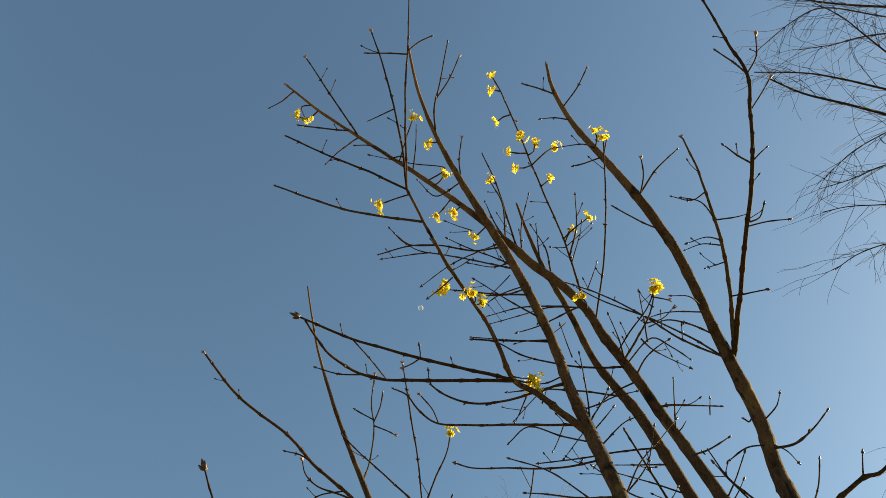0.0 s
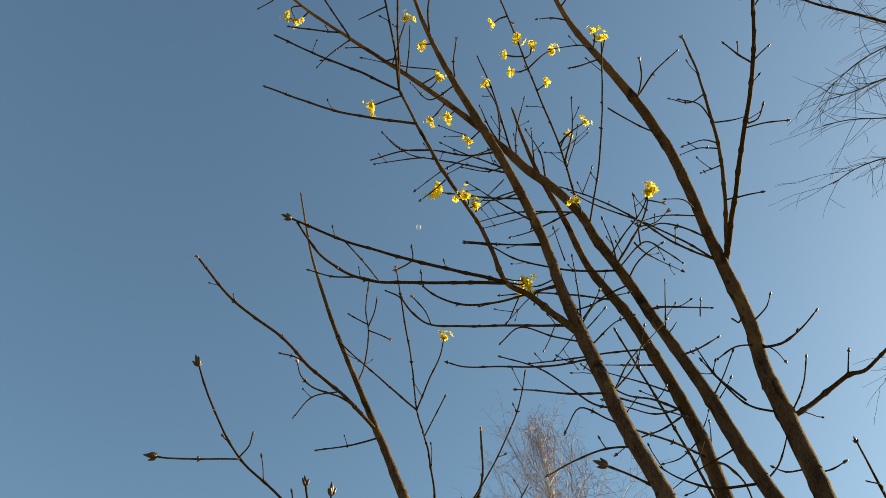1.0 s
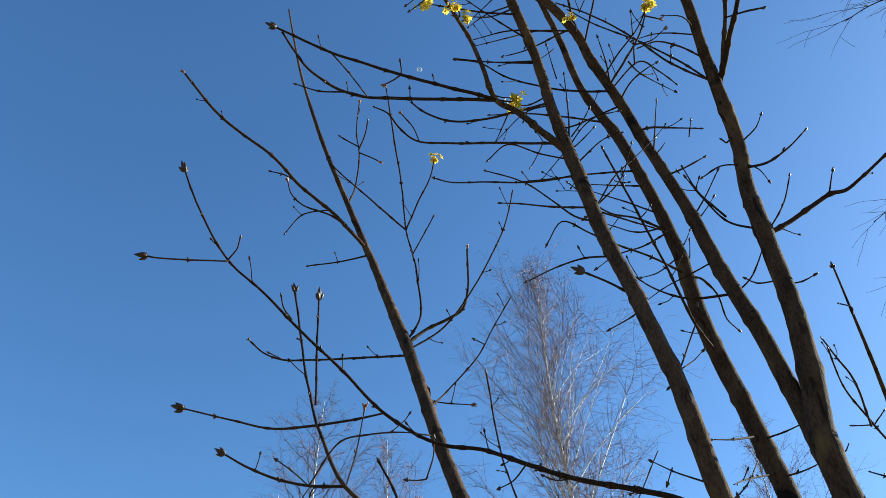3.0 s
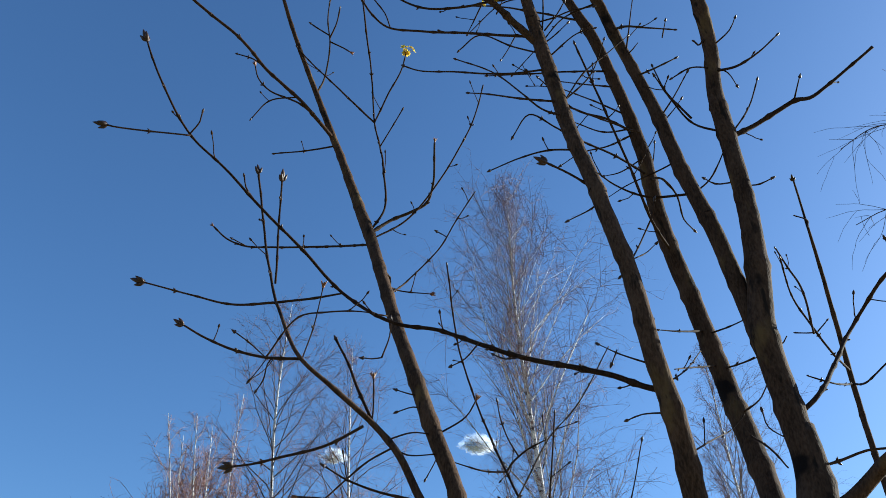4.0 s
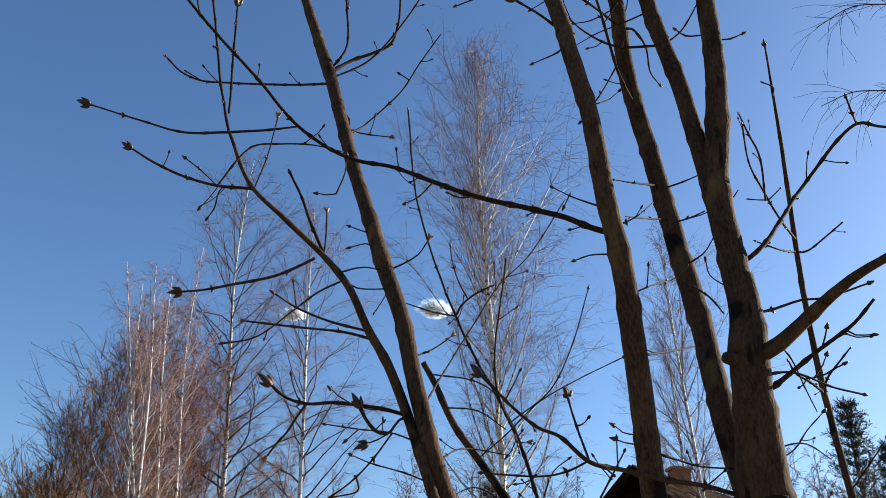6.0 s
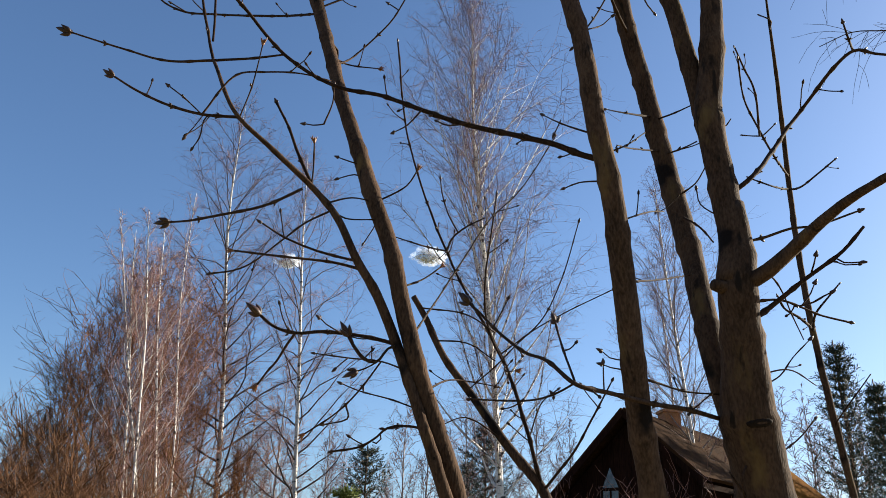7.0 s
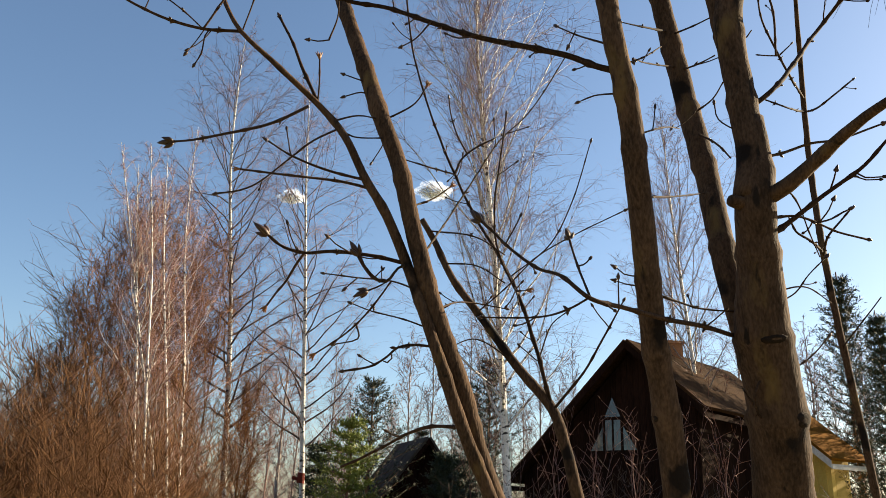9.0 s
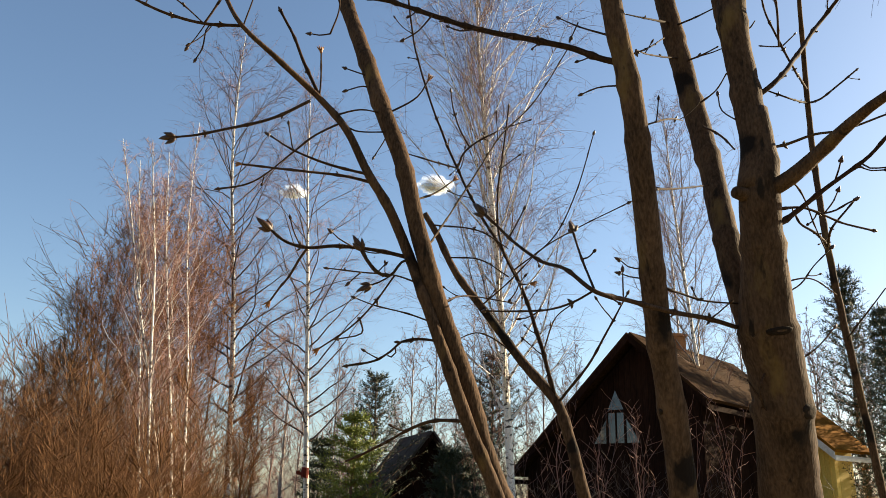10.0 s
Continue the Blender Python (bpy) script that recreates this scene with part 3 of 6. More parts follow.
limb([(0.406, 2.336, 2.404, 0.0030), (0.301, 2.131, 2.328, 0.0023), (0.240, 2.161, 2.357, 0.0016)], "b")
limb([(0.230, 1.749, 2.059, 0.0021), (0.287, 1.797, 2.104, 0.0017), (0.321, 1.802, 2.135, 0.0013)], "o", True)
limb([(0.823, 1.571, 1.794, 0.0044), (0.733, 1.519, 1.795, 0.0042), (0.632, 1.450, 1.786, 0.0040), (0.557, 1.407, 1.786, 0.0037), (0.483, 1.364, 1.786, 0.0035), (0.451, 1.415, 1.834, 0.0033), (0.429, 1.473, 1.862, 0.0030), (0.397, 1.543, 1.917, 0.0028), (0.372, 1.575, 1.958, 0.0026)], "")
limb([(0.372, 1.575, 1.958, 0.0030), (0.361, 1.583, 1.971, 0.0030), (0.352, 1.591, 1.984, 0.0030)], "B")
limb([(0.483, 1.364, 1.786, 0.0021), (0.484, 1.418, 1.845, 0.0020), (0.482, 1.447, 1.887, 0.0019), (0.483, 1.470, 1.920, 0.0017)], "B")
limb([(0.482, 1.366, 1.788, 0.0018), (0.466, 1.410, 1.781, 0.0018), (0.445, 1.496, 1.786, 0.0017), (0.401, 1.601, 1.805, 0.0016), (0.370, 1.654, 1.816, 0.0015)], "b")
limb([(0.539, 1.396, 1.787, 0.0013), (0.537, 1.390, 1.813, 0.0011), (0.536, 1.386, 1.826, 0.0010)], "b")
limb([(0.541, 2.137, 2.016, 0.0021), (0.473, 1.771, 1.906, 0.0015), (0.482, 1.769, 1.907, 0.0008)], "o")
limb([(0.619, 2.061, 1.704, 0.0038), (0.668, 1.977, 1.783, 0.0031), (0.702, 1.915, 1.864, 0.0025), (0.723, 1.860, 1.923, 0.0018)], "b")
limb([(0.880, 1.563, 1.740, 0.0022), (0.832, 1.531, 1.687, 0.0019), (0.844, 1.552, 1.653, 0.0017), (0.880, 1.557, 1.622, 0.0014)], "")
limb([(0.847, 1.499, 2.027, 0.0166), (0.882, 1.454, 2.048, 0.0145), (0.922, 1.428, 2.085, 0.0124), (0.943, 1.365, 2.113, 0.0104), (0.956, 1.297, 2.127, 0.0083), (0.968, 1.209, 2.129, 0.0062)], "")
limb([(0.852, 1.509, 2.121, 0.0030), (0.930, 1.524, 2.151, 0.0027), (0.966, 1.496, 2.160, 0.0024), (1.000, 1.461, 2.155, 0.0021), (1.058, 1.417, 2.171, 0.0018)], "b", True)
limb([(0.853, 1.524, 2.231, 0.0056), (0.912, 1.518, 2.278, 0.0051), (1.020, 1.578, 2.407, 0.0045), (1.121, 1.608, 2.536, 0.0040), (1.150, 1.457, 2.584, 0.0035), (1.198, 1.454, 2.581, 0.0029), (1.248, 1.449, 2.580, 0.0024)], "")
limb([(1.150, 1.457, 2.584, 0.0027), (1.086, 1.387, 2.556, 0.0022), (1.072, 1.375, 2.578, 0.0017)], "b")
limb([(0.852, 1.513, 1.955, 0.0056), (0.922, 1.518, 2.005, 0.0050), (0.959, 1.503, 2.037, 0.0045), (1.001, 1.477, 2.071, 0.0040), (1.035, 1.444, 2.100, 0.0034), (1.059, 1.408, 2.136, 0.0029)], "")
limb([(0.990, 1.484, 2.066, 0.0019), (0.993, 1.476, 2.082, 0.0017), (0.995, 1.472, 2.094, 0.0015)], "b")
limb([(1.022, 1.457, 2.090, 0.0019), (1.043, 1.459, 2.082, 0.0017), (1.067, 1.446, 2.080, 0.0015)], "b")
limb([(0.848, 1.504, 1.997, 0.0026), (0.938, 1.521, 2.019, 0.0024), (0.991, 1.538, 2.016, 0.0023), (1.044, 1.556, 2.009, 0.0021), (1.116, 1.570, 2.005, 0.0020)], "b")
limb([(0.992, 1.541, 2.018, 0.0019), (1.030, 1.551, 2.033, 0.0018), (1.051, 1.544, 2.046, 0.0017), (1.063, 1.541, 2.052, 0.0016)], "b")
limb([(0.996, 1.543, 2.017, 0.0015), (1.024, 1.546, 2.050, 0.0014), (1.030, 1.540, 2.066, 0.0012)], "b")
limb([(0.871, 1.462, 2.051, 0.0018), (0.924, 1.505, 2.054, 0.0017), (0.953, 1.528, 2.037, 0.0015), (0.989, 1.564, 2.008, 0.0013), (1.026, 1.594, 1.969, 0.0012)], "")
limb([(1.800, 2.500, -0.050, 0.0176), (1.844, 2.598, 0.675, 0.0146), (1.888, 2.696, 1.401, 0.0130), (1.872, 2.685, 1.537, 0.0126), (1.821, 2.648, 1.782, 0.0121), (1.770, 2.617, 2.036, 0.0117), (1.738, 2.613, 2.352, 0.0113), (1.739, 2.629, 2.587, 0.0109), (1.741, 2.631, 2.855, 0.0103), (1.705, 2.563, 3.103, 0.0088), (1.637, 2.451, 3.262, 0.0073), (1.521, 2.272, 3.412, 0.0044), (1.451, 2.167, 3.476, 0.0030)], "B")
limb([(1.726, 2.602, 2.958, 0.0044), (1.545, 2.410, 2.933, 0.0040), (1.494, 2.396, 3.028, 0.0036), (1.449, 2.375, 3.109, 0.0032), (1.357, 2.232, 3.166, 0.0028)], "b")
limb([(1.734, 2.617, 2.906, 0.0037), (1.641, 2.388, 2.802, 0.0034), (1.694, 2.366, 2.848, 0.0030), (1.737, 2.348, 2.886, 0.0027)], "b")
limb([(1.734, 2.617, 2.906, 0.0037), (1.522, 2.423, 2.804, 0.0032), (1.460, 2.425, 2.824, 0.0027)], "b")
limb([(1.517, 2.403, 2.985, 0.0028), (1.484, 2.411, 2.986, 0.0024), (1.451, 2.415, 2.987, 0.0021)], "b")
limb([(1.517, 2.403, 2.985, 0.0028), (1.539, 2.397, 3.008, 0.0024), (1.557, 2.389, 3.027, 0.0021)], "b")
limb([(1.770, 2.617, 2.036, 0.0027), (1.692, 2.412, 2.061, 0.0023), (1.751, 2.377, 2.145, 0.0019)], "")
limb([(1.476, 2.357, 2.950, 0.0039), (1.433, 2.283, 3.090, 0.0035), (1.404, 2.278, 3.163, 0.0031), (1.350, 2.231, 3.208, 0.0027)], "b")
limb([(1.545, 2.309, 3.380, 0.0028), (1.493, 2.228, 3.349, 0.0025), (1.454, 2.221, 3.355, 0.0021)], "b")
limb([(1.738, 2.614, 2.362, 0.0049), (1.578, 2.442, 2.337, 0.0041), (1.520, 2.422, 2.355, 0.0034), (1.499, 2.414, 2.388, 0.0026)], "b")
limb([(1.738, 2.613, 2.352, 0.0042), (1.639, 2.428, 2.357, 0.0037), (1.680, 2.405, 2.410, 0.0031), (1.704, 2.392, 2.441, 0.0026)], "b")
limb([(0.418, 1.555, 3.351, 0.0115), (0.345, 1.539, 3.415, 0.0105), (0.282, 1.520, 3.474, 0.0094), (0.217, 1.523, 3.538, 0.0084), (0.179, 1.467, 3.605, 0.0074), (0.139, 1.414, 3.682, 0.0064), (0.028, 1.269, 3.762, 0.0058), (-0.024, 1.208, 3.831, 0.0053), (-0.061, 1.175, 3.908, 0.0047), (-0.118, 1.110, 4.015, 0.0041)], "")
limb([(-0.118, 1.110, 4.015, 0.0040), (-0.139, 0.989, 4.131, 0.0035), (-0.178, 0.852, 4.245, 0.0030), (-0.214, 0.759, 4.322, 0.0026), (-0.243, 0.695, 4.382, 0.0021)], "o")
limb([(-0.118, 1.110, 4.015, 0.0040), (-0.125, 0.980, 4.159, 0.0035), (-0.127, 0.845, 4.283, 0.0031), (-0.121, 0.748, 4.386, 0.0026), (-0.119, 0.616, 4.520, 0.0021)], "b")
limb([(-0.118, 1.110, 4.015, 0.0040), (-0.251, 1.075, 4.081, 0.0036), (-0.393, 1.058, 4.172, 0.0032), (-0.542, 1.020, 4.249, 0.0028)], "b")
limb([(-0.061, 1.175, 3.908, 0.0046), (-0.172, 1.176, 3.942, 0.0041), (-0.302, 1.167, 3.971, 0.0036), (-0.442, 1.134, 4.001, 0.0031), (-0.546, 1.108, 4.031, 0.0027)], "b")
limb([(-0.122, 0.765, 4.369, 0.0028), (-0.183, 0.765, 4.376, 0.0025), (-0.265, 0.764, 4.377, 0.0021)], "b")
limb([(-0.121, 0.756, 4.377, 0.0028), (-0.076, 0.732, 4.418, 0.0025), (-0.043, 0.720, 4.425, 0.0021)], "b")
limb([(0.215, 1.518, 3.540, 0.0055), (0.079, 1.490, 3.554, 0.0050), (-0.088, 1.442, 3.558, 0.0045), (-0.267, 1.381, 3.561, 0.0039), (-0.376, 1.329, 3.569, 0.0034), (-0.418, 1.309, 3.572, 0.0029)], "B")
limb([(0.215, 1.520, 3.538, 0.0055), (0.080, 1.532, 3.555, 0.0051), (-0.092, 1.538, 3.563, 0.0048), (-0.178, 1.537, 3.564, 0.0044), (-0.262, 1.507, 3.565, 0.0040), (-0.341, 1.443, 3.571, 0.0037), (-0.377, 1.390, 3.580, 0.0033), (-0.407, 1.340, 3.600, 0.0030)], "")
limb([(-0.171, 1.537, 3.564, 0.0031), (-0.232, 1.539, 3.589, 0.0027), (-0.322, 1.549, 3.607, 0.0023), (-0.394, 1.542, 3.629, 0.0019)], "b")
limb([(-0.267, 1.381, 3.561, 0.0024), (-0.221, 1.437, 3.549, 0.0021), (-0.169, 1.531, 3.556, 0.0019)], "")
limb([(-0.067, 1.448, 3.557, 0.0024), (-0.067, 1.442, 3.572, 0.0021), (-0.071, 1.426, 3.587, 0.0018)], "b")
limb([(-0.067, 1.448, 3.557, 0.0024), (-0.089, 1.469, 3.560, 0.0021), (-0.116, 1.490, 3.567, 0.0018)], "o")
limb([(0.379, 1.537, 3.555, 0.0043), (0.179, 1.530, 3.460, 0.0038), (0.080, 1.554, 3.479, 0.0034), (0.003, 1.555, 3.519, 0.0029), (-0.041, 1.545, 3.556, 0.0025)], "")
limb([(-0.035, 1.546, 3.552, 0.0019), (-0.044, 1.530, 3.571, 0.0015), (-0.044, 1.518, 3.582, 0.0012)], "b")
limb([(0.413, 1.555, 3.384, 0.0041), (0.248, 1.581, 3.415, 0.0039), (0.080, 1.614, 3.450, 0.0036), (-0.023, 1.629, 3.477, 0.0033), (-0.075, 1.614, 3.518, 0.0031), (-0.112, 1.595, 3.564, 0.0028), (-0.151, 1.589, 3.584, 0.0025)], "b")
limb([(-0.014, 1.627, 3.475, 0.0019), (-0.032, 1.614, 3.519, 0.0019), (-0.068, 1.598, 3.562, 0.0019)], "o")
limb([(0.424, 1.553, 3.312, 0.0029), (0.343, 1.571, 3.356, 0.0025), (0.245, 1.571, 3.395, 0.0022), (0.193, 1.616, 3.379, 0.0018)], "b")
limb([(0.434, 1.550, 3.246, 0.0034), (0.315, 1.561, 3.227, 0.0030), (0.175, 1.596, 3.260, 0.0026), (0.080, 1.631, 3.295, 0.0022), (0.038, 1.644, 3.325, 0.0018)], "b")
limb([(0.454, 1.540, 3.108, 0.0032), (0.341, 1.506, 3.072, 0.0027), (0.257, 1.534, 3.111, 0.0021), (0.217, 1.555, 3.133, 0.0016)], "b")
limb([(0.460, 1.530, 3.043, 0.0026), (0.395, 1.502, 3.035, 0.0024), (0.340, 1.494, 3.083, 0.0021), (0.270, 1.494, 3.151, 0.0019), (0.177, 1.507, 3.206, 0.0016)], "b")
limb([(-0.210, 2.188, 3.548, 0.0065), (-0.331, 2.046, 3.590, 0.0060), (-0.431, 1.989, 3.645, 0.0055), (-0.531, 1.913, 3.717, 0.0050), (-0.711, 1.818, 3.808, 0.0046), (-0.791, 1.753, 3.869, 0.0041), (-0.843, 1.710, 3.916, 0.0036)], "o")
limb([(-0.448, 1.976, 3.657, 0.0029), (-0.491, 1.958, 3.675, 0.0025), (-0.541, 1.949, 3.683, 0.0021)], "b")
limb([(-0.291, 2.093, 3.576, 0.0036), (-0.331, 2.058, 3.580, 0.0032), (-0.432, 2.039, 3.611, 0.0029), (-0.474, 2.017, 3.645, 0.0025), (-0.485, 1.988, 3.673, 0.0022)], "o")
limb([(-0.335, 2.044, 3.593, 0.0029), (-0.430, 2.058, 3.579, 0.0025), (-0.485, 2.090, 3.521, 0.0021)], "b")
limb([(-0.047, 2.106, 3.069, 0.0038), (-0.003, 2.116, 3.179, 0.0036), (-0.016, 2.101, 3.331, 0.0034), (-0.042, 2.145, 3.496, 0.0032), (-0.069, 2.176, 3.629, 0.0030), (-0.089, 2.055, 3.748, 0.0030), (-0.110, 1.952, 3.818, 0.0030), (-0.128, 1.831, 3.864, 0.0027), (-0.141, 1.735, 3.886, 0.0021)], "o")
limb([(-0.069, 2.176, 3.629, 0.0037), (-0.027, 2.121, 3.727, 0.0033), (0.014, 2.080, 3.807, 0.0028), (0.028, 2.056, 3.876, 0.0023)], "f")
limb([(-0.069, 2.176, 3.629, 0.0037), (-0.163, 2.144, 3.704, 0.0034), (-0.253, 2.126, 3.791, 0.0030), (-0.324, 2.121, 3.864, 0.0027), (-0.382, 2.102, 3.924, 0.0024)], "b")
limb([(-0.039, 2.140, 3.475, 0.0028), (-0.002, 2.102, 3.537, 0.0025), (0.031, 2.056, 3.581, 0.0021)], "b")
limb([(-0.293, 2.167, 3.748, 0.0039), (-0.280, 2.213, 3.915, 0.0035), (-0.269, 2.132, 3.992, 0.0031), (-0.281, 2.067, 4.054, 0.0028), (-0.271, 1.986, 4.131, 0.0024)], "o", True)
limb([(-0.272, 2.116, 4.007, 0.0032), (-0.248, 2.075, 4.046, 0.0028), (-0.237, 2.034, 4.085, 0.0024)], "b")
limb([(-0.274, 2.107, 4.015, 0.0032), (-0.315, 2.091, 4.030, 0.0028), (-0.342, 2.080, 4.041, 0.0024)], "b")
limb([(-0.271, 2.124, 4.000, 0.0032), (-0.225, 2.136, 3.988, 0.0028), (-0.191, 2.148, 3.977, 0.0024)], "o")
limb([(-0.045, 2.104, 3.064, 0.0057), (0.024, 2.125, 3.142, 0.0052), (0.086, 2.118, 3.177, 0.0048), (0.132, 2.111, 3.211, 0.0043), (0.150, 2.089, 3.274, 0.0038), (0.147, 2.011, 3.389, 0.0034)], "o", True)
limb([(-0.037, 2.093, 3.032, 0.0031), (0.069, 2.109, 3.131, 0.0029), (0.139, 2.060, 3.205, 0.0027), (0.211, 1.984, 3.305, 0.0025), (0.266, 1.906, 3.406, 0.0022), (0.290, 1.848, 3.503, 0.0020)], "")
limb([(-0.030, 2.083, 3.006, 0.0037), (-0.171, 2.254, 3.116, 0.0036), (-0.371, 2.347, 3.166, 0.0034), (-0.500, 2.406, 3.207, 0.0032), (-0.568, 2.423, 3.246, 0.0031), (-0.619, 2.409, 3.286, 0.0029)], "o")
limb([(-0.489, 2.401, 3.203, 0.0021), (-0.520, 2.396, 3.216, 0.0021), (-0.536, 2.390, 3.221, 0.0021)], "b")
limb([(-0.196, 2.190, 3.514, 0.0036), (-0.290, 2.175, 3.467, 0.0029), (-0.410, 2.210, 3.475, 0.0022)], "b")
limb([(0.006, 2.028, 2.865, 0.0035), (0.017, 2.099, 2.919, 0.0032), (0.031, 2.111, 2.907, 0.0028), (0.034, 2.147, 2.874, 0.0024)], "", True)
limb([(0.019, 2.005, 2.811, 0.0029), (0.067, 2.097, 2.852, 0.0023), (0.152, 2.056, 2.821, 0.0017)], "o")
limb([(0.031, 1.984, 2.760, 0.0028), (0.084, 2.117, 2.903, 0.0025), (0.177, 2.063, 2.995, 0.0023), (0.220, 2.018, 3.065, 0.0021), (0.277, 1.970, 3.152, 0.0019)], "")
limb([(0.195, 2.044, 3.024, 0.0024), (0.194, 2.044, 3.026, 0.0021), (0.169, 2.036, 3.035, 0.0018)], "b")
limb([(0.503, 1.469, 2.725, 0.0033), (0.496, 1.497, 2.777, 0.0030), (0.442, 1.476, 2.796, 0.0026), (0.385, 1.459, 2.810, 0.0023)], "B")
limb([(0.504, 1.467, 2.719, 0.0026), (0.502, 1.534, 2.743, 0.0020), (0.453, 1.554, 2.721, 0.0014)], "b")
limb([(0.478, 1.507, 2.905, 0.0032), (0.407, 1.512, 2.902, 0.0026), (0.336, 1.521, 2.877, 0.0020), (0.267, 1.537, 2.846, 0.0015)], "b")
limb([(0.796, 1.610, 2.880, 0.0040), (0.693, 1.658, 2.901, 0.0032), (0.606, 1.632, 2.909, 0.0024), (0.529, 1.586, 2.924, 0.0015)], "b")
limb([(0.737, 1.775, 3.254, 0.0042), (0.637, 1.735, 3.267, 0.0034), (0.545, 1.708, 3.263, 0.0026), (0.422, 1.628, 3.298, 0.0018)], "b")
limb([(0.762, 1.792, 3.099, 0.0035), (0.643, 1.706, 3.086, 0.0031), (0.535, 1.646, 3.074, 0.0027), (0.449, 1.588, 3.060, 0.0023), (0.375, 1.567, 3.080, 0.0020), (0.338, 1.610, 3.039, 0.0016)], "b")
limb([(0.676, 1.748, 3.495, 0.0039), (0.550, 1.740, 3.470, 0.0032), (0.411, 1.719, 3.419, 0.0025), (0.290, 1.729, 3.409, 0.0019)], "b")
limb([(0.601, 1.723, 3.704, 0.0041), (0.471, 1.737, 3.747, 0.0034), (0.327, 1.699, 3.713, 0.0027), (0.211, 1.674, 3.668, 0.0020)], "b")
limb([(0.600, 1.601, 3.709, 0.0040), (0.504, 1.588, 3.686, 0.0036), (0.419, 1.583, 3.688, 0.0032), (0.261, 1.558, 3.710, 0.0028), (0.171, 1.526, 3.741, 0.0024), (0.098, 1.520, 3.746, 0.0020)], "b")
limb([(0.798, 1.811, 2.841, 0.0042), (0.716, 1.716, 2.871, 0.0040), (0.657, 1.653, 3.000, 0.0037), (0.610, 1.613, 3.105, 0.0034), (0.561, 1.571, 3.215, 0.0031), (0.508, 1.525, 3.327, 0.0029)], "b")
limb([(0.876, 1.487, 3.591, 0.0037), (0.786, 1.485, 3.713, 0.0033), (0.681, 1.482, 3.810, 0.0029), (0.550, 1.486, 3.917, 0.0025), (0.464, 1.478, 3.993, 0.0021)], "")
limb([(0.858, 1.455, 3.678, 0.0031), (0.770, 1.426, 3.701, 0.0027), (0.701, 1.416, 3.709, 0.0023), (0.650, 1.429, 3.695, 0.0019)], "b")
limb([(0.875, 1.486, 3.600, 0.0038), (0.753, 1.473, 3.680, 0.0033), (0.644, 1.436, 3.758, 0.0029), (0.519, 1.428, 3.877, 0.0025), (0.419, 1.439, 3.964, 0.0021)], "")
limb([(0.519, 1.550, 3.881, 0.0034), (0.550, 1.400, 3.989, 0.0031), (0.562, 1.247, 4.098, 0.0028), (0.561, 1.116, 4.185, 0.0024), (0.556, 1.030, 4.232, 0.0021)], "f")
limb([(0.493, 1.531, 3.932, 0.0042), (0.494, 1.537, 4.108, 0.0039), (0.459, 1.449, 4.273, 0.0037), (0.410, 1.369, 4.432, 0.0035), (0.356, 1.277, 4.600, 0.0033), (0.285, 1.145, 4.792, 0.0030), (0.241, 1.069, 4.893, 0.0028), (0.210, 1.024, 4.919, 0.0026)], "f")
limb([(0.574, 1.587, 3.762, 0.0027), (0.599, 1.481, 3.736, 0.0024), (0.637, 1.391, 3.727, 0.0021), (0.648, 1.309, 3.711, 0.0019)], "f")
limb([(0.596, 1.600, 3.716, 0.0027), (0.671, 1.498, 3.726, 0.0024), (0.729, 1.521, 3.710, 0.0022), (0.788, 1.553, 3.690, 0.0020)], "b", True)
limb([(0.255, 1.436, 4.213, 0.0038), (0.114, 1.456, 4.210, 0.0034), (-0.008, 1.464, 4.261, 0.0030), (-0.116, 1.474, 4.279, 0.0027), (-0.242, 1.517, 4.288, 0.0023)], "b")
limb([(0.288, 1.439, 3.887, 0.0034), (0.163, 1.402, 3.835, 0.0029), (0.065, 1.366, 3.798, 0.0024), (0.006, 1.334, 3.759, 0.0019)], "f")
limb([(0.069, 1.236, 4.342, 0.0030), (0.061, 1.183, 4.424, 0.0027), (0.072, 1.134, 4.510, 0.0023)], "o")
limb([(-0.028, 1.115, 4.510, 0.0039), (-0.033, 1.033, 4.568, 0.0034), (-0.009, 0.951, 4.673, 0.0029), (0.018, 0.840, 4.795, 0.0024)], "b")
limb([(-0.027, 1.006, 4.600, 0.0031), (0.025, 0.950, 4.673, 0.0028), (0.063, 0.892, 4.764, 0.0024)], "o")
limb([(-0.345, 1.208, 4.713, 0.0042), (-0.427, 1.097, 4.763, 0.0036), (-0.518, 0.977, 4.831, 0.0031), (-0.559, 0.925, 4.861, 0.0025)], "o")
limb([(-0.522, 1.140, 4.841, 0.0034), (-0.572, 1.176, 4.833, 0.0030), (-0.603, 1.168, 4.837, 0.0026)], "f")
limb([(-0.385, 1.192, 4.742, 0.0034), (-0.497, 1.172, 4.719, 0.0029), (-0.588, 1.161, 4.724, 0.0025)], "b")
limb([(0.278, 1.447, 4.186, 0.0037), (0.249, 1.403, 4.355, 0.0033), (0.212, 1.313, 4.464, 0.0029), (0.159, 1.228, 4.571, 0.0024)], "b")
limb([(0.234, 1.427, 4.233, 0.0030), (0.227, 1.347, 4.388, 0.0027), (0.186, 1.298, 4.473, 0.0024)], "f")
limb([(0.461, 1.455, 4.267, 0.0031), (0.474, 1.394, 4.244, 0.0027), (0.533, 1.354, 4.267, 0.0023)], "f")
limb([(0.358, 1.281, 4.593, 0.0033), (0.412, 1.238, 4.623, 0.0029), (0.454, 1.241, 4.678, 0.0025)], "f")
limb([(0.578, 1.127, 4.319, 0.0030), (0.500, 1.136, 4.277, 0.0026), (0.470, 1.142, 4.274, 0.0022)], "b")
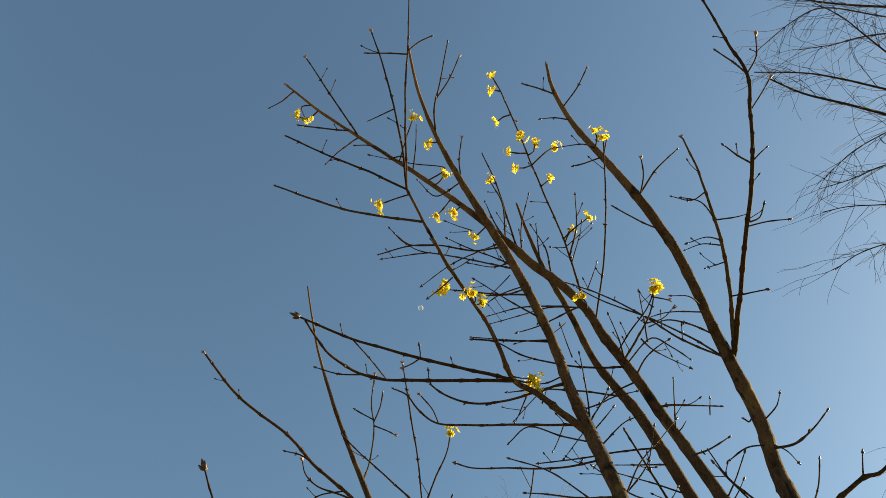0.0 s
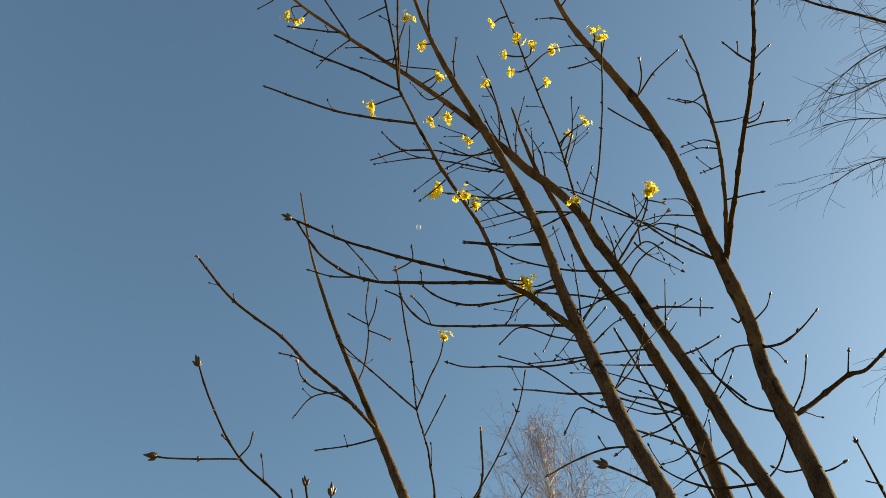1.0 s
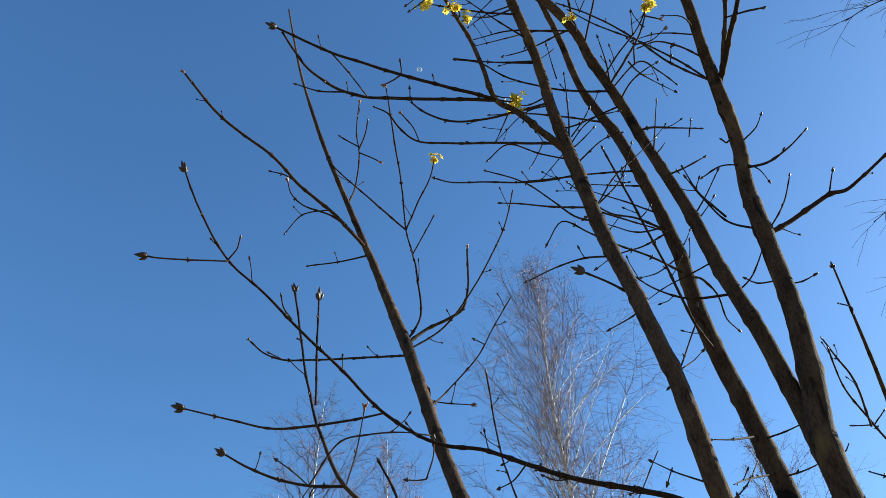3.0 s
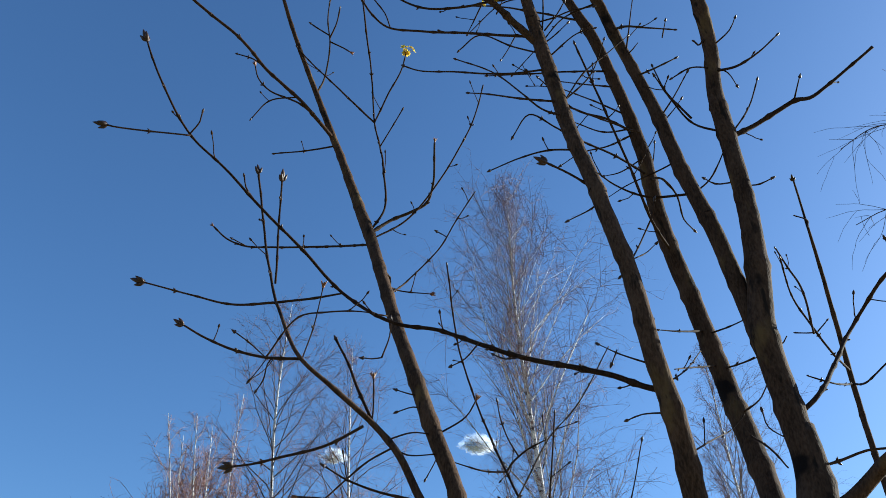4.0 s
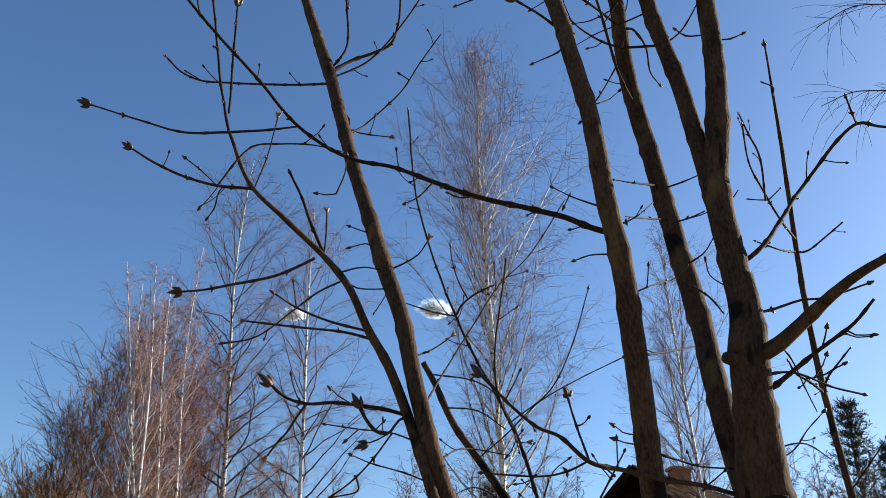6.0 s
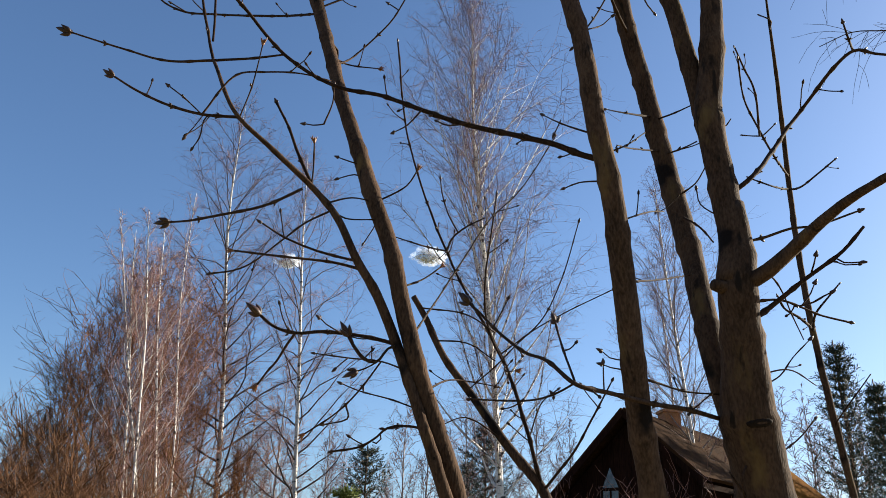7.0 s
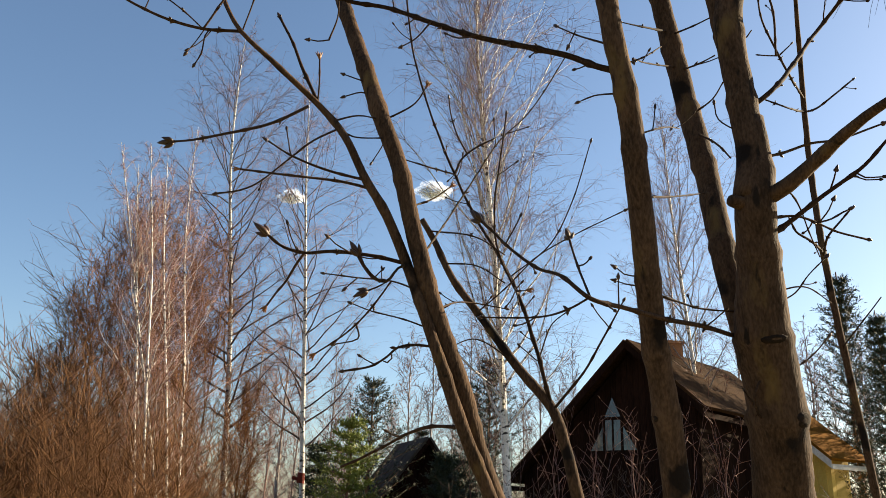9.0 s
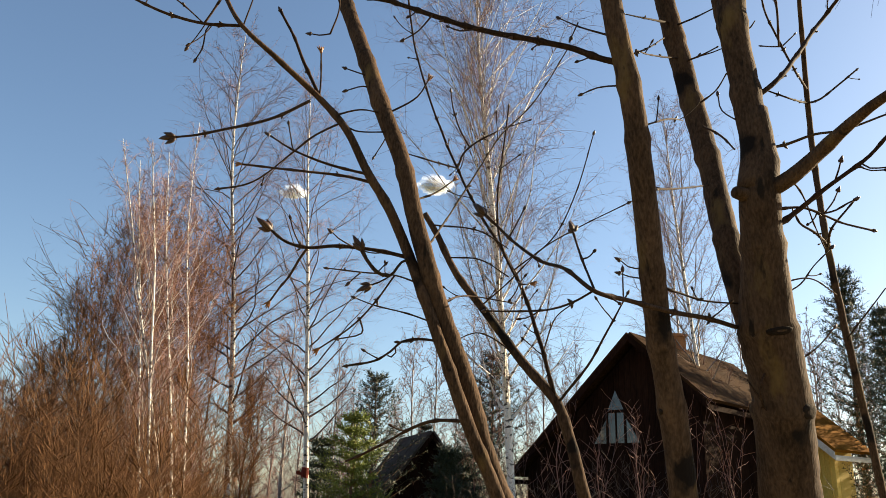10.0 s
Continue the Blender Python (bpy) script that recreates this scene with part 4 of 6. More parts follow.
limb([(0.739, 1.271, 4.036, 0.0028), (0.666, 1.242, 4.042, 0.0024), (0.578, 1.200, 4.067, 0.0021)], "b")
limb([(0.453, 1.008, 4.521, 0.0031), (0.497, 0.932, 4.510, 0.0027), (0.530, 0.875, 4.544, 0.0023)], "o")
limb([(0.431, 0.977, 4.562, 0.0031), (0.356, 0.948, 4.559, 0.0027), (0.304, 0.935, 4.566, 0.0023)], "b")
limb([(0.684, 1.213, 4.145, 0.0028), (0.693, 1.129, 4.165, 0.0025), (0.685, 1.082, 4.192, 0.0021)], "o")
limb([(0.680, 1.209, 4.152, 0.0036), (0.750, 1.133, 4.221, 0.0029), (0.838, 1.091, 4.303, 0.0022)], "b")
limb([(0.892, 1.506, 3.604, 0.0081), (0.891, 1.362, 3.641, 0.0075), (0.901, 1.152, 3.726, 0.0069), (0.935, 0.957, 3.873, 0.0063), (0.936, 0.831, 3.968, 0.0057), (0.934, 0.733, 4.048, 0.0051), (0.889, 0.666, 4.122, 0.0044), (0.857, 0.610, 4.177, 0.0038), (0.814, 0.545, 4.237, 0.0032)], "")
limb([(0.895, 1.506, 3.604, 0.0075), (0.905, 1.381, 3.733, 0.0066), (0.895, 1.227, 3.902, 0.0056), (0.879, 1.159, 4.010, 0.0047), (0.861, 1.087, 4.121, 0.0037), (0.828, 1.020, 4.229, 0.0028)], "o", True)
limb([(0.897, 1.295, 3.667, 0.0031), (0.916, 1.259, 3.629, 0.0024), (0.943, 1.243, 3.615, 0.0018)], "b")
limb([(0.935, 0.957, 3.873, 0.0031), (0.889, 0.935, 3.885, 0.0025), (0.850, 0.910, 3.900, 0.0018)], "b")
limb([(0.935, 0.952, 3.877, 0.0025), (0.957, 0.930, 3.888, 0.0021), (0.976, 0.915, 3.897, 0.0018)], "b")
limb([(0.934, 0.733, 4.048, 0.0031), (0.895, 0.706, 4.064, 0.0025), (0.840, 0.673, 4.083, 0.0019)], "b")
limb([(0.934, 0.733, 4.048, 0.0025), (0.961, 0.688, 4.074, 0.0022), (0.961, 0.635, 4.105, 0.0019)], "o")
limb([(0.936, 0.827, 3.972, 0.0025), (0.965, 0.786, 3.994, 0.0022), (0.995, 0.741, 4.020, 0.0019)], "o")
limb([(0.911, 1.101, 3.764, 0.0030), (0.945, 1.083, 3.765, 0.0024), (0.957, 1.050, 3.784, 0.0018)], "b")
limb([(0.910, 1.109, 3.757, 0.0024), (0.958, 1.079, 3.733, 0.0021), (1.016, 1.074, 3.736, 0.0018)], "b")
limb([(0.885, 1.187, 3.965, 0.0027), (0.841, 1.142, 3.985, 0.0023), (0.782, 1.130, 3.992, 0.0020)], "b")
limb([(0.899, 1.528, 3.417, 0.0029), (0.861, 1.522, 3.363, 0.0023), (0.850, 1.515, 3.367, 0.0017)], "b")
limb([(0.899, 1.549, 3.285, 0.0040), (0.939, 1.479, 3.237, 0.0032), (0.985, 1.451, 3.261, 0.0024), (1.025, 1.419, 3.291, 0.0016)], "b")
limb([(0.899, 1.548, 3.299, 0.0028), (0.821, 1.524, 3.263, 0.0023), (0.776, 1.544, 3.241, 0.0017)], "b")
limb([(0.894, 1.554, 3.051, 0.0037), (0.816, 1.564, 3.087, 0.0030), (0.744, 1.519, 3.128, 0.0023), (0.697, 1.480, 3.163, 0.0016)], "b")
limb([(0.893, 1.554, 3.029, 0.0070), (0.990, 1.544, 3.091, 0.0063), (1.077, 1.506, 3.140, 0.0057), (1.115, 1.499, 3.145, 0.0051), (1.159, 1.472, 3.171, 0.0044), (1.262, 1.396, 3.243, 0.0038)], "")
limb([(0.893, 1.554, 3.029, 0.0026), (0.953, 1.517, 3.116, 0.0021), (0.964, 1.468, 3.162, 0.0016)], "b")
limb([(1.075, 1.506, 3.138, 0.0027), (1.078, 1.483, 3.160, 0.0021), (1.081, 1.462, 3.180, 0.0016)], "b")
limb([(0.888, 1.544, 2.858, 0.0024), (0.946, 1.559, 2.881, 0.0019), (0.972, 1.548, 2.891, 0.0015)], "b")
limb([(0.889, 1.544, 2.873, 0.0024), (0.835, 1.564, 2.876, 0.0020), (0.808, 1.556, 2.883, 0.0015)], "b")
limb([(0.186, 1.475, 3.592, 0.0037), (0.178, 1.470, 3.614, 0.0028), (0.173, 1.461, 3.623, 0.0019)], "o")
limb([(0.218, 1.539, 3.566, 0.0031), (0.256, 1.511, 3.520, 0.0025), (0.265, 1.509, 3.521, 0.0018)], "f")
limb([(0.116, 1.383, 3.698, 0.0031), (0.104, 1.381, 3.740, 0.0025), (0.117, 1.378, 3.743, 0.0019)], "f")
limb([(0.488, 1.528, 3.941, 0.0034), (0.372, 1.558, 3.985, 0.0027), (0.273, 1.549, 3.926, 0.0020), (0.163, 1.553, 3.880, 0.0014)], "b")
limb([(0.481, 1.525, 3.950, 0.0034), (0.335, 1.605, 3.940, 0.0024), (0.262, 1.610, 3.909, 0.0014)], "b")
limb([(0.347, 1.498, 3.714, 0.0032), (0.211, 1.524, 3.744, 0.0022), (0.102, 1.518, 3.748, 0.0013)], "b")
limb([(0.374, 1.530, 3.580, 0.0031), (0.322, 1.591, 3.613, 0.0022), (0.280, 1.591, 3.611, 0.0013)], "f")
limb([(0.380, 1.539, 3.547, 0.0025), (0.312, 1.609, 3.596, 0.0019), (0.227, 1.705, 3.570, 0.0013)], "b")
limb([(0.623, 1.613, 3.652, 0.0033), (0.523, 1.655, 3.622, 0.0026), (0.445, 1.688, 3.517, 0.0019), (0.374, 1.753, 3.456, 0.0013)], "b")
limb([(0.660, 1.631, 3.547, 0.0038), (0.687, 1.574, 3.493, 0.0031), (0.744, 1.562, 3.477, 0.0025), (0.810, 1.542, 3.451, 0.0018)], "b", True)
limb([(0.693, 1.639, 3.436, 0.0031), (0.693, 1.587, 3.481, 0.0021), (0.689, 1.506, 3.528, 0.0012)], "b")
limb([(0.693, 1.639, 3.436, 0.0024), (0.707, 1.609, 3.434, 0.0018), (0.720, 1.594, 3.447, 0.0012)], "")
limb([(0.786, 1.550, 3.461, 0.0024), (0.780, 1.559, 3.433, 0.0018), (0.783, 1.526, 3.464, 0.0012)], "b")
limb([(0.618, 1.611, 3.666, 0.0033), (0.644, 1.533, 3.671, 0.0026), (0.679, 1.501, 3.685, 0.0019), (0.709, 1.480, 3.690, 0.0013)], "b")
limb([(0.596, 1.600, 3.716, 0.0033), (0.576, 1.534, 3.765, 0.0023), (0.552, 1.491, 3.843, 0.0013)], "b")
limb([(0.591, 1.595, 3.730, 0.0040), (0.619, 1.487, 3.712, 0.0033), (0.643, 1.392, 3.704, 0.0025), (0.650, 1.310, 3.711, 0.0018)], "f", True)
limb([(0.640, 1.424, 3.704, 0.0025), (0.686, 1.413, 3.710, 0.0019), (0.720, 1.390, 3.731, 0.0012)], "o")
limb([(0.418, 1.555, 3.351, 0.0023), (0.465, 1.573, 3.423, 0.0018), (0.501, 1.559, 3.463, 0.0012)], "b")
limb([(0.418, 1.555, 3.351, 0.0029), (0.431, 1.541, 3.521, 0.0021), (0.423, 1.492, 3.634, 0.0012)], "b")
limb([(0.716, 1.641, 3.352, 0.0030), (0.740, 1.561, 3.297, 0.0024), (0.791, 1.539, 3.317, 0.0017)], "b", True)
limb([(0.807, 1.552, 3.094, 0.0032), (0.730, 1.506, 3.138, 0.0024), (0.703, 1.494, 3.219, 0.0016)], "b")
limb([(0.737, 1.775, 3.254, 0.0030), (0.641, 1.758, 3.175, 0.0024), (0.551, 1.741, 3.121, 0.0018), (0.503, 1.767, 3.097, 0.0011)], "b")
limb([(0.778, 1.626, 3.007, 0.0026), (0.722, 1.665, 2.992, 0.0021), (0.657, 1.689, 2.966, 0.0016), (0.605, 1.716, 2.939, 0.0011)], "b")
limb([(0.755, 1.784, 3.166, 0.0023), (0.653, 1.739, 3.054, 0.0017), (0.617, 1.747, 3.047, 0.0011)], "b")
limb([(0.762, 1.794, 3.091, 0.0035), (0.757, 1.676, 2.978, 0.0030), (0.785, 1.685, 2.942, 0.0025), (0.802, 1.709, 2.876, 0.0020), (0.832, 1.728, 2.858, 0.0016)], "b", True)
limb([(0.796, 1.610, 2.880, 0.0025), (0.840, 1.596, 2.920, 0.0022), (0.854, 1.570, 2.943, 0.0019), (0.866, 1.539, 2.971, 0.0015)], "")
limb([(0.533, 1.430, 2.504, 0.0020), (0.602, 1.492, 2.642, 0.0018), (0.624, 1.466, 2.693, 0.0015), (0.623, 1.452, 2.707, 0.0013)], "b")
limb([(0.530, 1.432, 2.518, 0.0016), (0.607, 1.495, 2.599, 0.0012), (0.620, 1.482, 2.609, 0.0009)], "b")
limb([(0.532, 1.431, 2.511, 0.0020), (0.559, 1.480, 2.544, 0.0014), (0.540, 1.495, 2.529, 0.0008)], "b")
limb([(0.733, 1.773, 3.273, 0.0030), (0.638, 1.765, 3.239, 0.0024), (0.568, 1.752, 3.249, 0.0018), (0.479, 1.699, 3.231, 0.0012)], "b")
limb([(0.695, 1.756, 3.431, 0.0032), (0.593, 1.734, 3.407, 0.0022), (0.491, 1.697, 3.371, 0.0012)], "")
limb([(0.456, 1.538, 3.092, 0.0026), (0.521, 1.514, 3.201, 0.0021), (0.591, 1.504, 3.279, 0.0016), (0.651, 1.501, 3.350, 0.0011)], "b")
limb([(0.455, 1.539, 3.100, 0.0026), (0.537, 1.519, 3.196, 0.0019), (0.575, 1.481, 3.300, 0.0011)], "b")
limb([(0.280, 1.431, 3.911, 0.0033), (0.201, 1.527, 4.016, 0.0024), (0.091, 1.525, 4.017, 0.0014)], "b")
limb([(0.246, 1.399, 4.002, 0.0034), (0.182, 1.452, 4.157, 0.0027), (0.081, 1.449, 4.228, 0.0021), (0.020, 1.427, 4.248, 0.0015)], "b")
limb([(0.250, 1.403, 3.991, 0.0034), (0.123, 1.463, 4.147, 0.0029), (0.000, 1.471, 4.206, 0.0024), (-0.101, 1.457, 4.220, 0.0019), (-0.178, 1.414, 4.261, 0.0015)], "b")
limb([(-0.042, 1.465, 4.212, 0.0029), (-0.121, 1.472, 4.206, 0.0022), (-0.222, 1.483, 4.195, 0.0015)], "b")
limb([(0.906, 1.358, 3.755, 0.0031), (0.921, 1.286, 3.665, 0.0021), (0.963, 1.273, 3.663, 0.0012)], "b")
limb([(0.896, 1.245, 3.881, 0.0025), (0.887, 1.341, 4.054, 0.0019), (0.840, 1.355, 4.041, 0.0014)], "b")
limb([(0.899, 1.283, 3.839, 0.0025), (0.903, 1.402, 3.996, 0.0014)], "b")
limb([(-0.205, 1.257, 4.608, 0.0033), (-0.165, 1.233, 4.570, 0.0028), (-0.151, 1.240, 4.565, 0.0024)], "o")
limb([(-0.177, 1.267, 4.586, 0.0033), (-0.134, 1.140, 4.623, 0.0028), (-0.122, 1.110, 4.640, 0.0024)], "f")
limb([(-0.120, 1.287, 4.545, 0.0032), (-0.108, 1.198, 4.589, 0.0024), (-0.106, 1.121, 4.633, 0.0016)], "")
limb([(-0.016, 1.136, 4.486, 0.0031), (-0.033, 1.147, 4.503, 0.0027), (-0.042, 1.147, 4.503, 0.0023)], "f")
limb([(-0.038, 1.317, 4.477, 0.0032), (-0.012, 1.276, 4.430, 0.0028), (0.001, 1.262, 4.438, 0.0023)], "f")
limb([(-0.109, 1.121, 3.997, 0.0027), (-0.145, 1.130, 3.992, 0.0023), (-0.195, 1.146, 3.983, 0.0020)], "f")
limb([(0.033, 1.344, 4.418, 0.0032), (0.004, 1.366, 4.379, 0.0027), (-0.017, 1.384, 4.367, 0.0023)], "f")
limb([(0.074, 1.359, 4.385, 0.0031), (0.062, 1.365, 4.380, 0.0027), (0.051, 1.373, 4.375, 0.0023)], "f")
limb([(0.162, 1.325, 4.174, 0.0029), (0.140, 1.342, 4.159, 0.0026), (0.124, 1.356, 4.151, 0.0022)], "f")
limb([(0.243, 1.073, 4.889, 0.0034), (0.220, 1.069, 4.893, 0.0026)], "f")
limb([(0.283, 1.142, 4.796, 0.0034), (0.249, 1.151, 4.788, 0.0030), (0.231, 1.163, 4.781, 0.0025)], "f")
limb([(0.290, 1.156, 4.776, 0.0034), (0.301, 1.163, 4.781, 0.0025)], "o")
limb([(0.308, 1.189, 4.728, 0.0033), (0.315, 1.193, 4.706, 0.0025)], "f")
limb([(0.344, 1.255, 4.632, 0.0033), (0.370, 1.246, 4.653, 0.0029), (0.373, 1.226, 4.664, 0.0025)], "f")
limb([(0.341, 1.250, 4.640, 0.0033), (0.303, 1.261, 4.667, 0.0029), (0.280, 1.257, 4.669, 0.0025)], "f")
limb([(0.358, 1.281, 4.593, 0.0033), (0.327, 1.313, 4.637, 0.0029), (0.310, 1.313, 4.637, 0.0025)], "f")
limb([(0.388, 1.331, 4.501, 0.0032), (0.406, 1.323, 4.516, 0.0028), (0.417, 1.315, 4.520, 0.0024)], "f")
limb([(0.457, 1.448, 4.280, 0.0031), (0.478, 1.418, 4.288, 0.0023)], "f")
limb([(0.555, 1.108, 4.355, 0.0030), (0.536, 1.024, 4.249, 0.0025), (0.532, 1.012, 4.256, 0.0021)], "f")
limb([(0.558, 1.066, 4.212, 0.0028), (0.569, 1.031, 4.245, 0.0021)], "o")
limb([(0.646, 1.333, 3.715, 0.0025), (0.687, 1.334, 3.701, 0.0019)], "o")
limb([(0.097, 1.359, 3.712, 0.0025), (0.101, 1.328, 3.705, 0.0022), (0.091, 1.323, 3.707, 0.0019)], "f")
limb([(0.496, 1.533, 3.927, 0.0028), (0.487, 1.484, 3.907, 0.0024), (0.476, 1.472, 3.915, 0.0021)], "f")
limb([(0.211, 1.511, 3.549, 0.0025), (0.235, 1.512, 3.541, 0.0021), (0.255, 1.512, 3.541, 0.0018)], "f")
limb([(0.473, 1.486, 4.210, 0.0038), (0.495, 1.375, 4.254, 0.0027), (0.499, 1.298, 4.357, 0.0015)], "b")
limb([(0.390, 1.487, 4.068, 0.0036), (0.378, 1.444, 4.217, 0.0026), (0.333, 1.399, 4.299, 0.0015)], "b")
limb([(0.234, 1.427, 4.233, 0.0030), (0.033, 1.447, 4.098, 0.0022), (-0.072, 1.512, 4.060, 0.0015)], "b")
limb([(-0.030, 1.466, 4.265, 0.0031), (-0.136, 1.458, 4.264, 0.0023), (-0.203, 1.432, 4.337, 0.0016)], "b")
limb([(0.451, 1.616, 4.079, 0.0037), (0.284, 1.581, 4.020, 0.0026), (0.154, 1.609, 4.004, 0.0015)], "b")
limb([(0.349, 1.500, 3.706, 0.0032), (0.221, 1.562, 3.800, 0.0023), (0.098, 1.554, 3.805, 0.0014)], "b")
limb([(0.321, 1.472, 3.796, 0.0033), (0.219, 1.422, 3.823, 0.0023), (0.106, 1.388, 3.901, 0.0014)], "b")
limb([(0.275, 1.427, 3.923, 0.0027), (0.189, 1.461, 3.916, 0.0021), (0.139, 1.492, 3.898, 0.0014)], "b")
limb([(0.239, 1.392, 4.021, 0.0028), (0.175, 1.430, 4.050, 0.0021), (0.094, 1.419, 4.057, 0.0014)], "b")
limb([(0.248, 1.433, 4.220, 0.0038), (0.200, 1.398, 4.302, 0.0027), (0.164, 1.348, 4.387, 0.0016)], "b")
limb([(0.289, 1.452, 4.175, 0.0030), (0.297, 1.398, 4.302, 0.0023), (0.328, 1.320, 4.402, 0.0016)], "b")
limb([(0.354, 1.477, 4.105, 0.0029), (0.348, 1.419, 4.175, 0.0022), (0.346, 1.375, 4.256, 0.0015)], "b")
limb([(0.895, 1.233, 3.895, 0.0026), (0.842, 1.217, 3.884, 0.0020), (0.785, 1.233, 3.875, 0.0013)], "b")
limb([(0.873, 1.135, 4.047, 0.0027), (0.829, 1.160, 4.033, 0.0020), (0.763, 1.149, 4.039, 0.0014)], "b")
limb([(0.887, 1.193, 3.956, 0.0027), (0.951, 1.185, 3.960, 0.0020), (0.969, 1.154, 3.920, 0.0013)], "b")
limb([(0.835, 1.413, 3.768, 0.0026), (0.771, 1.354, 3.749, 0.0019), (0.718, 1.352, 3.749, 0.0013)], "b")
limb([(0.837, 1.419, 3.758, 0.0026), (0.700, 1.398, 3.723, 0.0019), (0.631, 1.416, 3.712, 0.0013)], "b")
limb([(0.069, 1.236, 4.342, 0.0030), (-0.028, 1.302, 4.355, 0.0023), (-0.093, 1.253, 4.383, 0.0015)], "b")
limb([(-0.063, 1.308, 4.497, 0.0032), (0.010, 1.255, 4.500, 0.0027), (-0.121, 1.257, 4.554, 0.0022), (-0.293, 1.248, 4.617, 0.0016)], "b")
limb([(-0.196, 1.260, 4.600, 0.0033), (-0.285, 1.217, 4.636, 0.0025), (-0.361, 1.233, 4.684, 0.0017)], "b")
limb([(-0.345, 1.208, 4.713, 0.0033), (-0.421, 1.237, 4.624, 0.0025), (-0.470, 1.277, 4.601, 0.0016)], "b")
limb([(-0.164, 0.904, 4.202, 0.0027), (-0.256, 0.950, 4.211, 0.0014)], "")
limb([(0.477, 1.044, 4.475, 0.0030), (0.413, 1.028, 4.455, 0.0023), (0.366, 1.032, 4.453, 0.0015)], "b")
limb([(0.555, 1.108, 4.355, 0.0030), (0.500, 1.075, 4.312, 0.0022), (0.398, 1.087, 4.306, 0.0015)], "b")
limb([(0.904, 1.537, 3.373, 0.0029), (0.941, 1.480, 3.386, 0.0020), (0.948, 1.453, 3.402, 0.0011)], "b")
limb([(0.899, 1.546, 3.306, 0.0023), (0.925, 1.520, 3.249, 0.0017), (0.955, 1.546, 3.234, 0.0011)], "b")
limb([(-0.635, 1.086, 4.928, 0.0035), (-0.679, 1.110, 4.870, 0.0026), (-0.726, 1.132, 4.858, 0.0017)], "b")
limb([(-0.553, 1.126, 4.865, 0.0034), (-0.597, 1.131, 4.859, 0.0026), (-0.584, 1.168, 4.837, 0.0017)], "f")
limb([(0.839, 1.800, 2.591, 0.0030), (0.728, 1.695, 2.521, 0.0022), (0.666, 1.657, 2.498, 0.0013)], "b")
limb([(0.840, 1.799, 2.580, 0.0025), (0.862, 1.719, 2.556, 0.0019), (0.879, 1.667, 2.546, 0.0014)], "")
limb([(0.565, 1.417, 2.232, 0.0018), (0.650, 1.509, 2.318, 0.0016), (0.755, 1.661, 2.451, 0.0013)], "")
limb([(0.851, 1.789, 2.488, 0.0024), (0.728, 1.676, 2.415, 0.0018), (0.644, 1.552, 2.341, 0.0012)], "")
limb([(0.853, 1.787, 2.476, 0.0024), (0.866, 1.701, 2.449, 0.0019), (0.873, 1.650, 2.437, 0.0013)], "")
limb([(0.863, 1.763, 2.348, 0.0023), (0.875, 1.680, 2.346, 0.0018), (0.872, 1.624, 2.355, 0.0013)], "")
limb([(0.586, 1.428, 2.102, 0.0018), (0.697, 1.544, 2.189, 0.0015), (0.808, 1.709, 2.282, 0.0013)], "")
limb([(0.864, 1.749, 2.298, 0.0027), (0.847, 1.623, 2.207, 0.0021), (0.829, 1.542, 2.137, 0.0016)], "")
limb([(0.853, 1.516, 2.173, 0.0015), (0.809, 1.540, 2.217, 0.0014), (0.808, 1.549, 2.255, 0.0012)], "b")
limb([(0.850, 1.539, 2.389, 0.0021), (0.883, 1.534, 2.410, 0.0016), (0.891, 1.529, 2.423, 0.0012)], "")
limb([(0.601, 1.445, 1.997, 0.0021), (0.696, 1.541, 2.043, 0.0017), (0.859, 1.698, 2.131, 0.0013)], "")
limb([(0.626, 1.481, 1.838, 0.0024), (0.692, 1.526, 1.839, 0.0021), (0.747, 1.550, 1.835, 0.0018), (0.830, 1.576, 1.841, 0.0015)], "")
limb([(0.622, 1.476, 1.862, 0.0014), (0.585, 1.489, 1.869, 0.0012), (0.572, 1.487, 1.878, 0.0010)], "b")
limb([(0.624, 1.480, 1.846, 0.0014), (0.588, 1.494, 1.853, 0.0012), (0.574, 1.494, 1.857, 0.0010)], "b")
limb([(0.573, 1.419, 2.179, 0.0018), (0.531, 1.462, 2.193, 0.0014), (0.512, 1.485, 2.192, 0.0011)], "b")
limb([(0.559, 1.417, 2.271, 0.0022), (0.511, 1.475, 2.324, 0.0017), (0.480, 1.515, 2.367, 0.0012)], "b")
limb([(0.503, 1.475, 2.335, 0.0015), (0.499, 1.491, 2.323, 0.0013), (0.496, 1.494, 2.316, 0.0011)], "b")
limb([(0.335, 1.534, 2.342, 0.0019), (0.294, 1.562, 2.348, 0.0016), (0.274, 1.580, 2.366, 0.0012)], "b")
limb([(0.243, 1.589, 2.400, 0.0020), (0.216, 1.617, 2.374, 0.0016), (0.191, 1.652, 2.374, 0.0012)], "b")
limb([(0.166, 1.791, 2.271, 0.0022), (0.233, 1.774, 2.313, 0.0018), (0.254, 1.761, 2.347, 0.0013)], "o")
limb([(0.134, 1.827, 2.381, 0.0018), (0.099, 1.812, 2.381, 0.0016), (0.076, 1.813, 2.388, 0.0014)], "b")
limb([(0.144, 1.815, 2.345, 0.0018), (0.115, 1.811, 2.347, 0.0016), (0.081, 1.818, 2.337, 0.0014)], "b")
limb([(0.034, 1.801, 2.465, 0.0023), (0.049, 1.791, 2.520, 0.0018), (0.049, 1.780, 2.556, 0.0014)], "b")
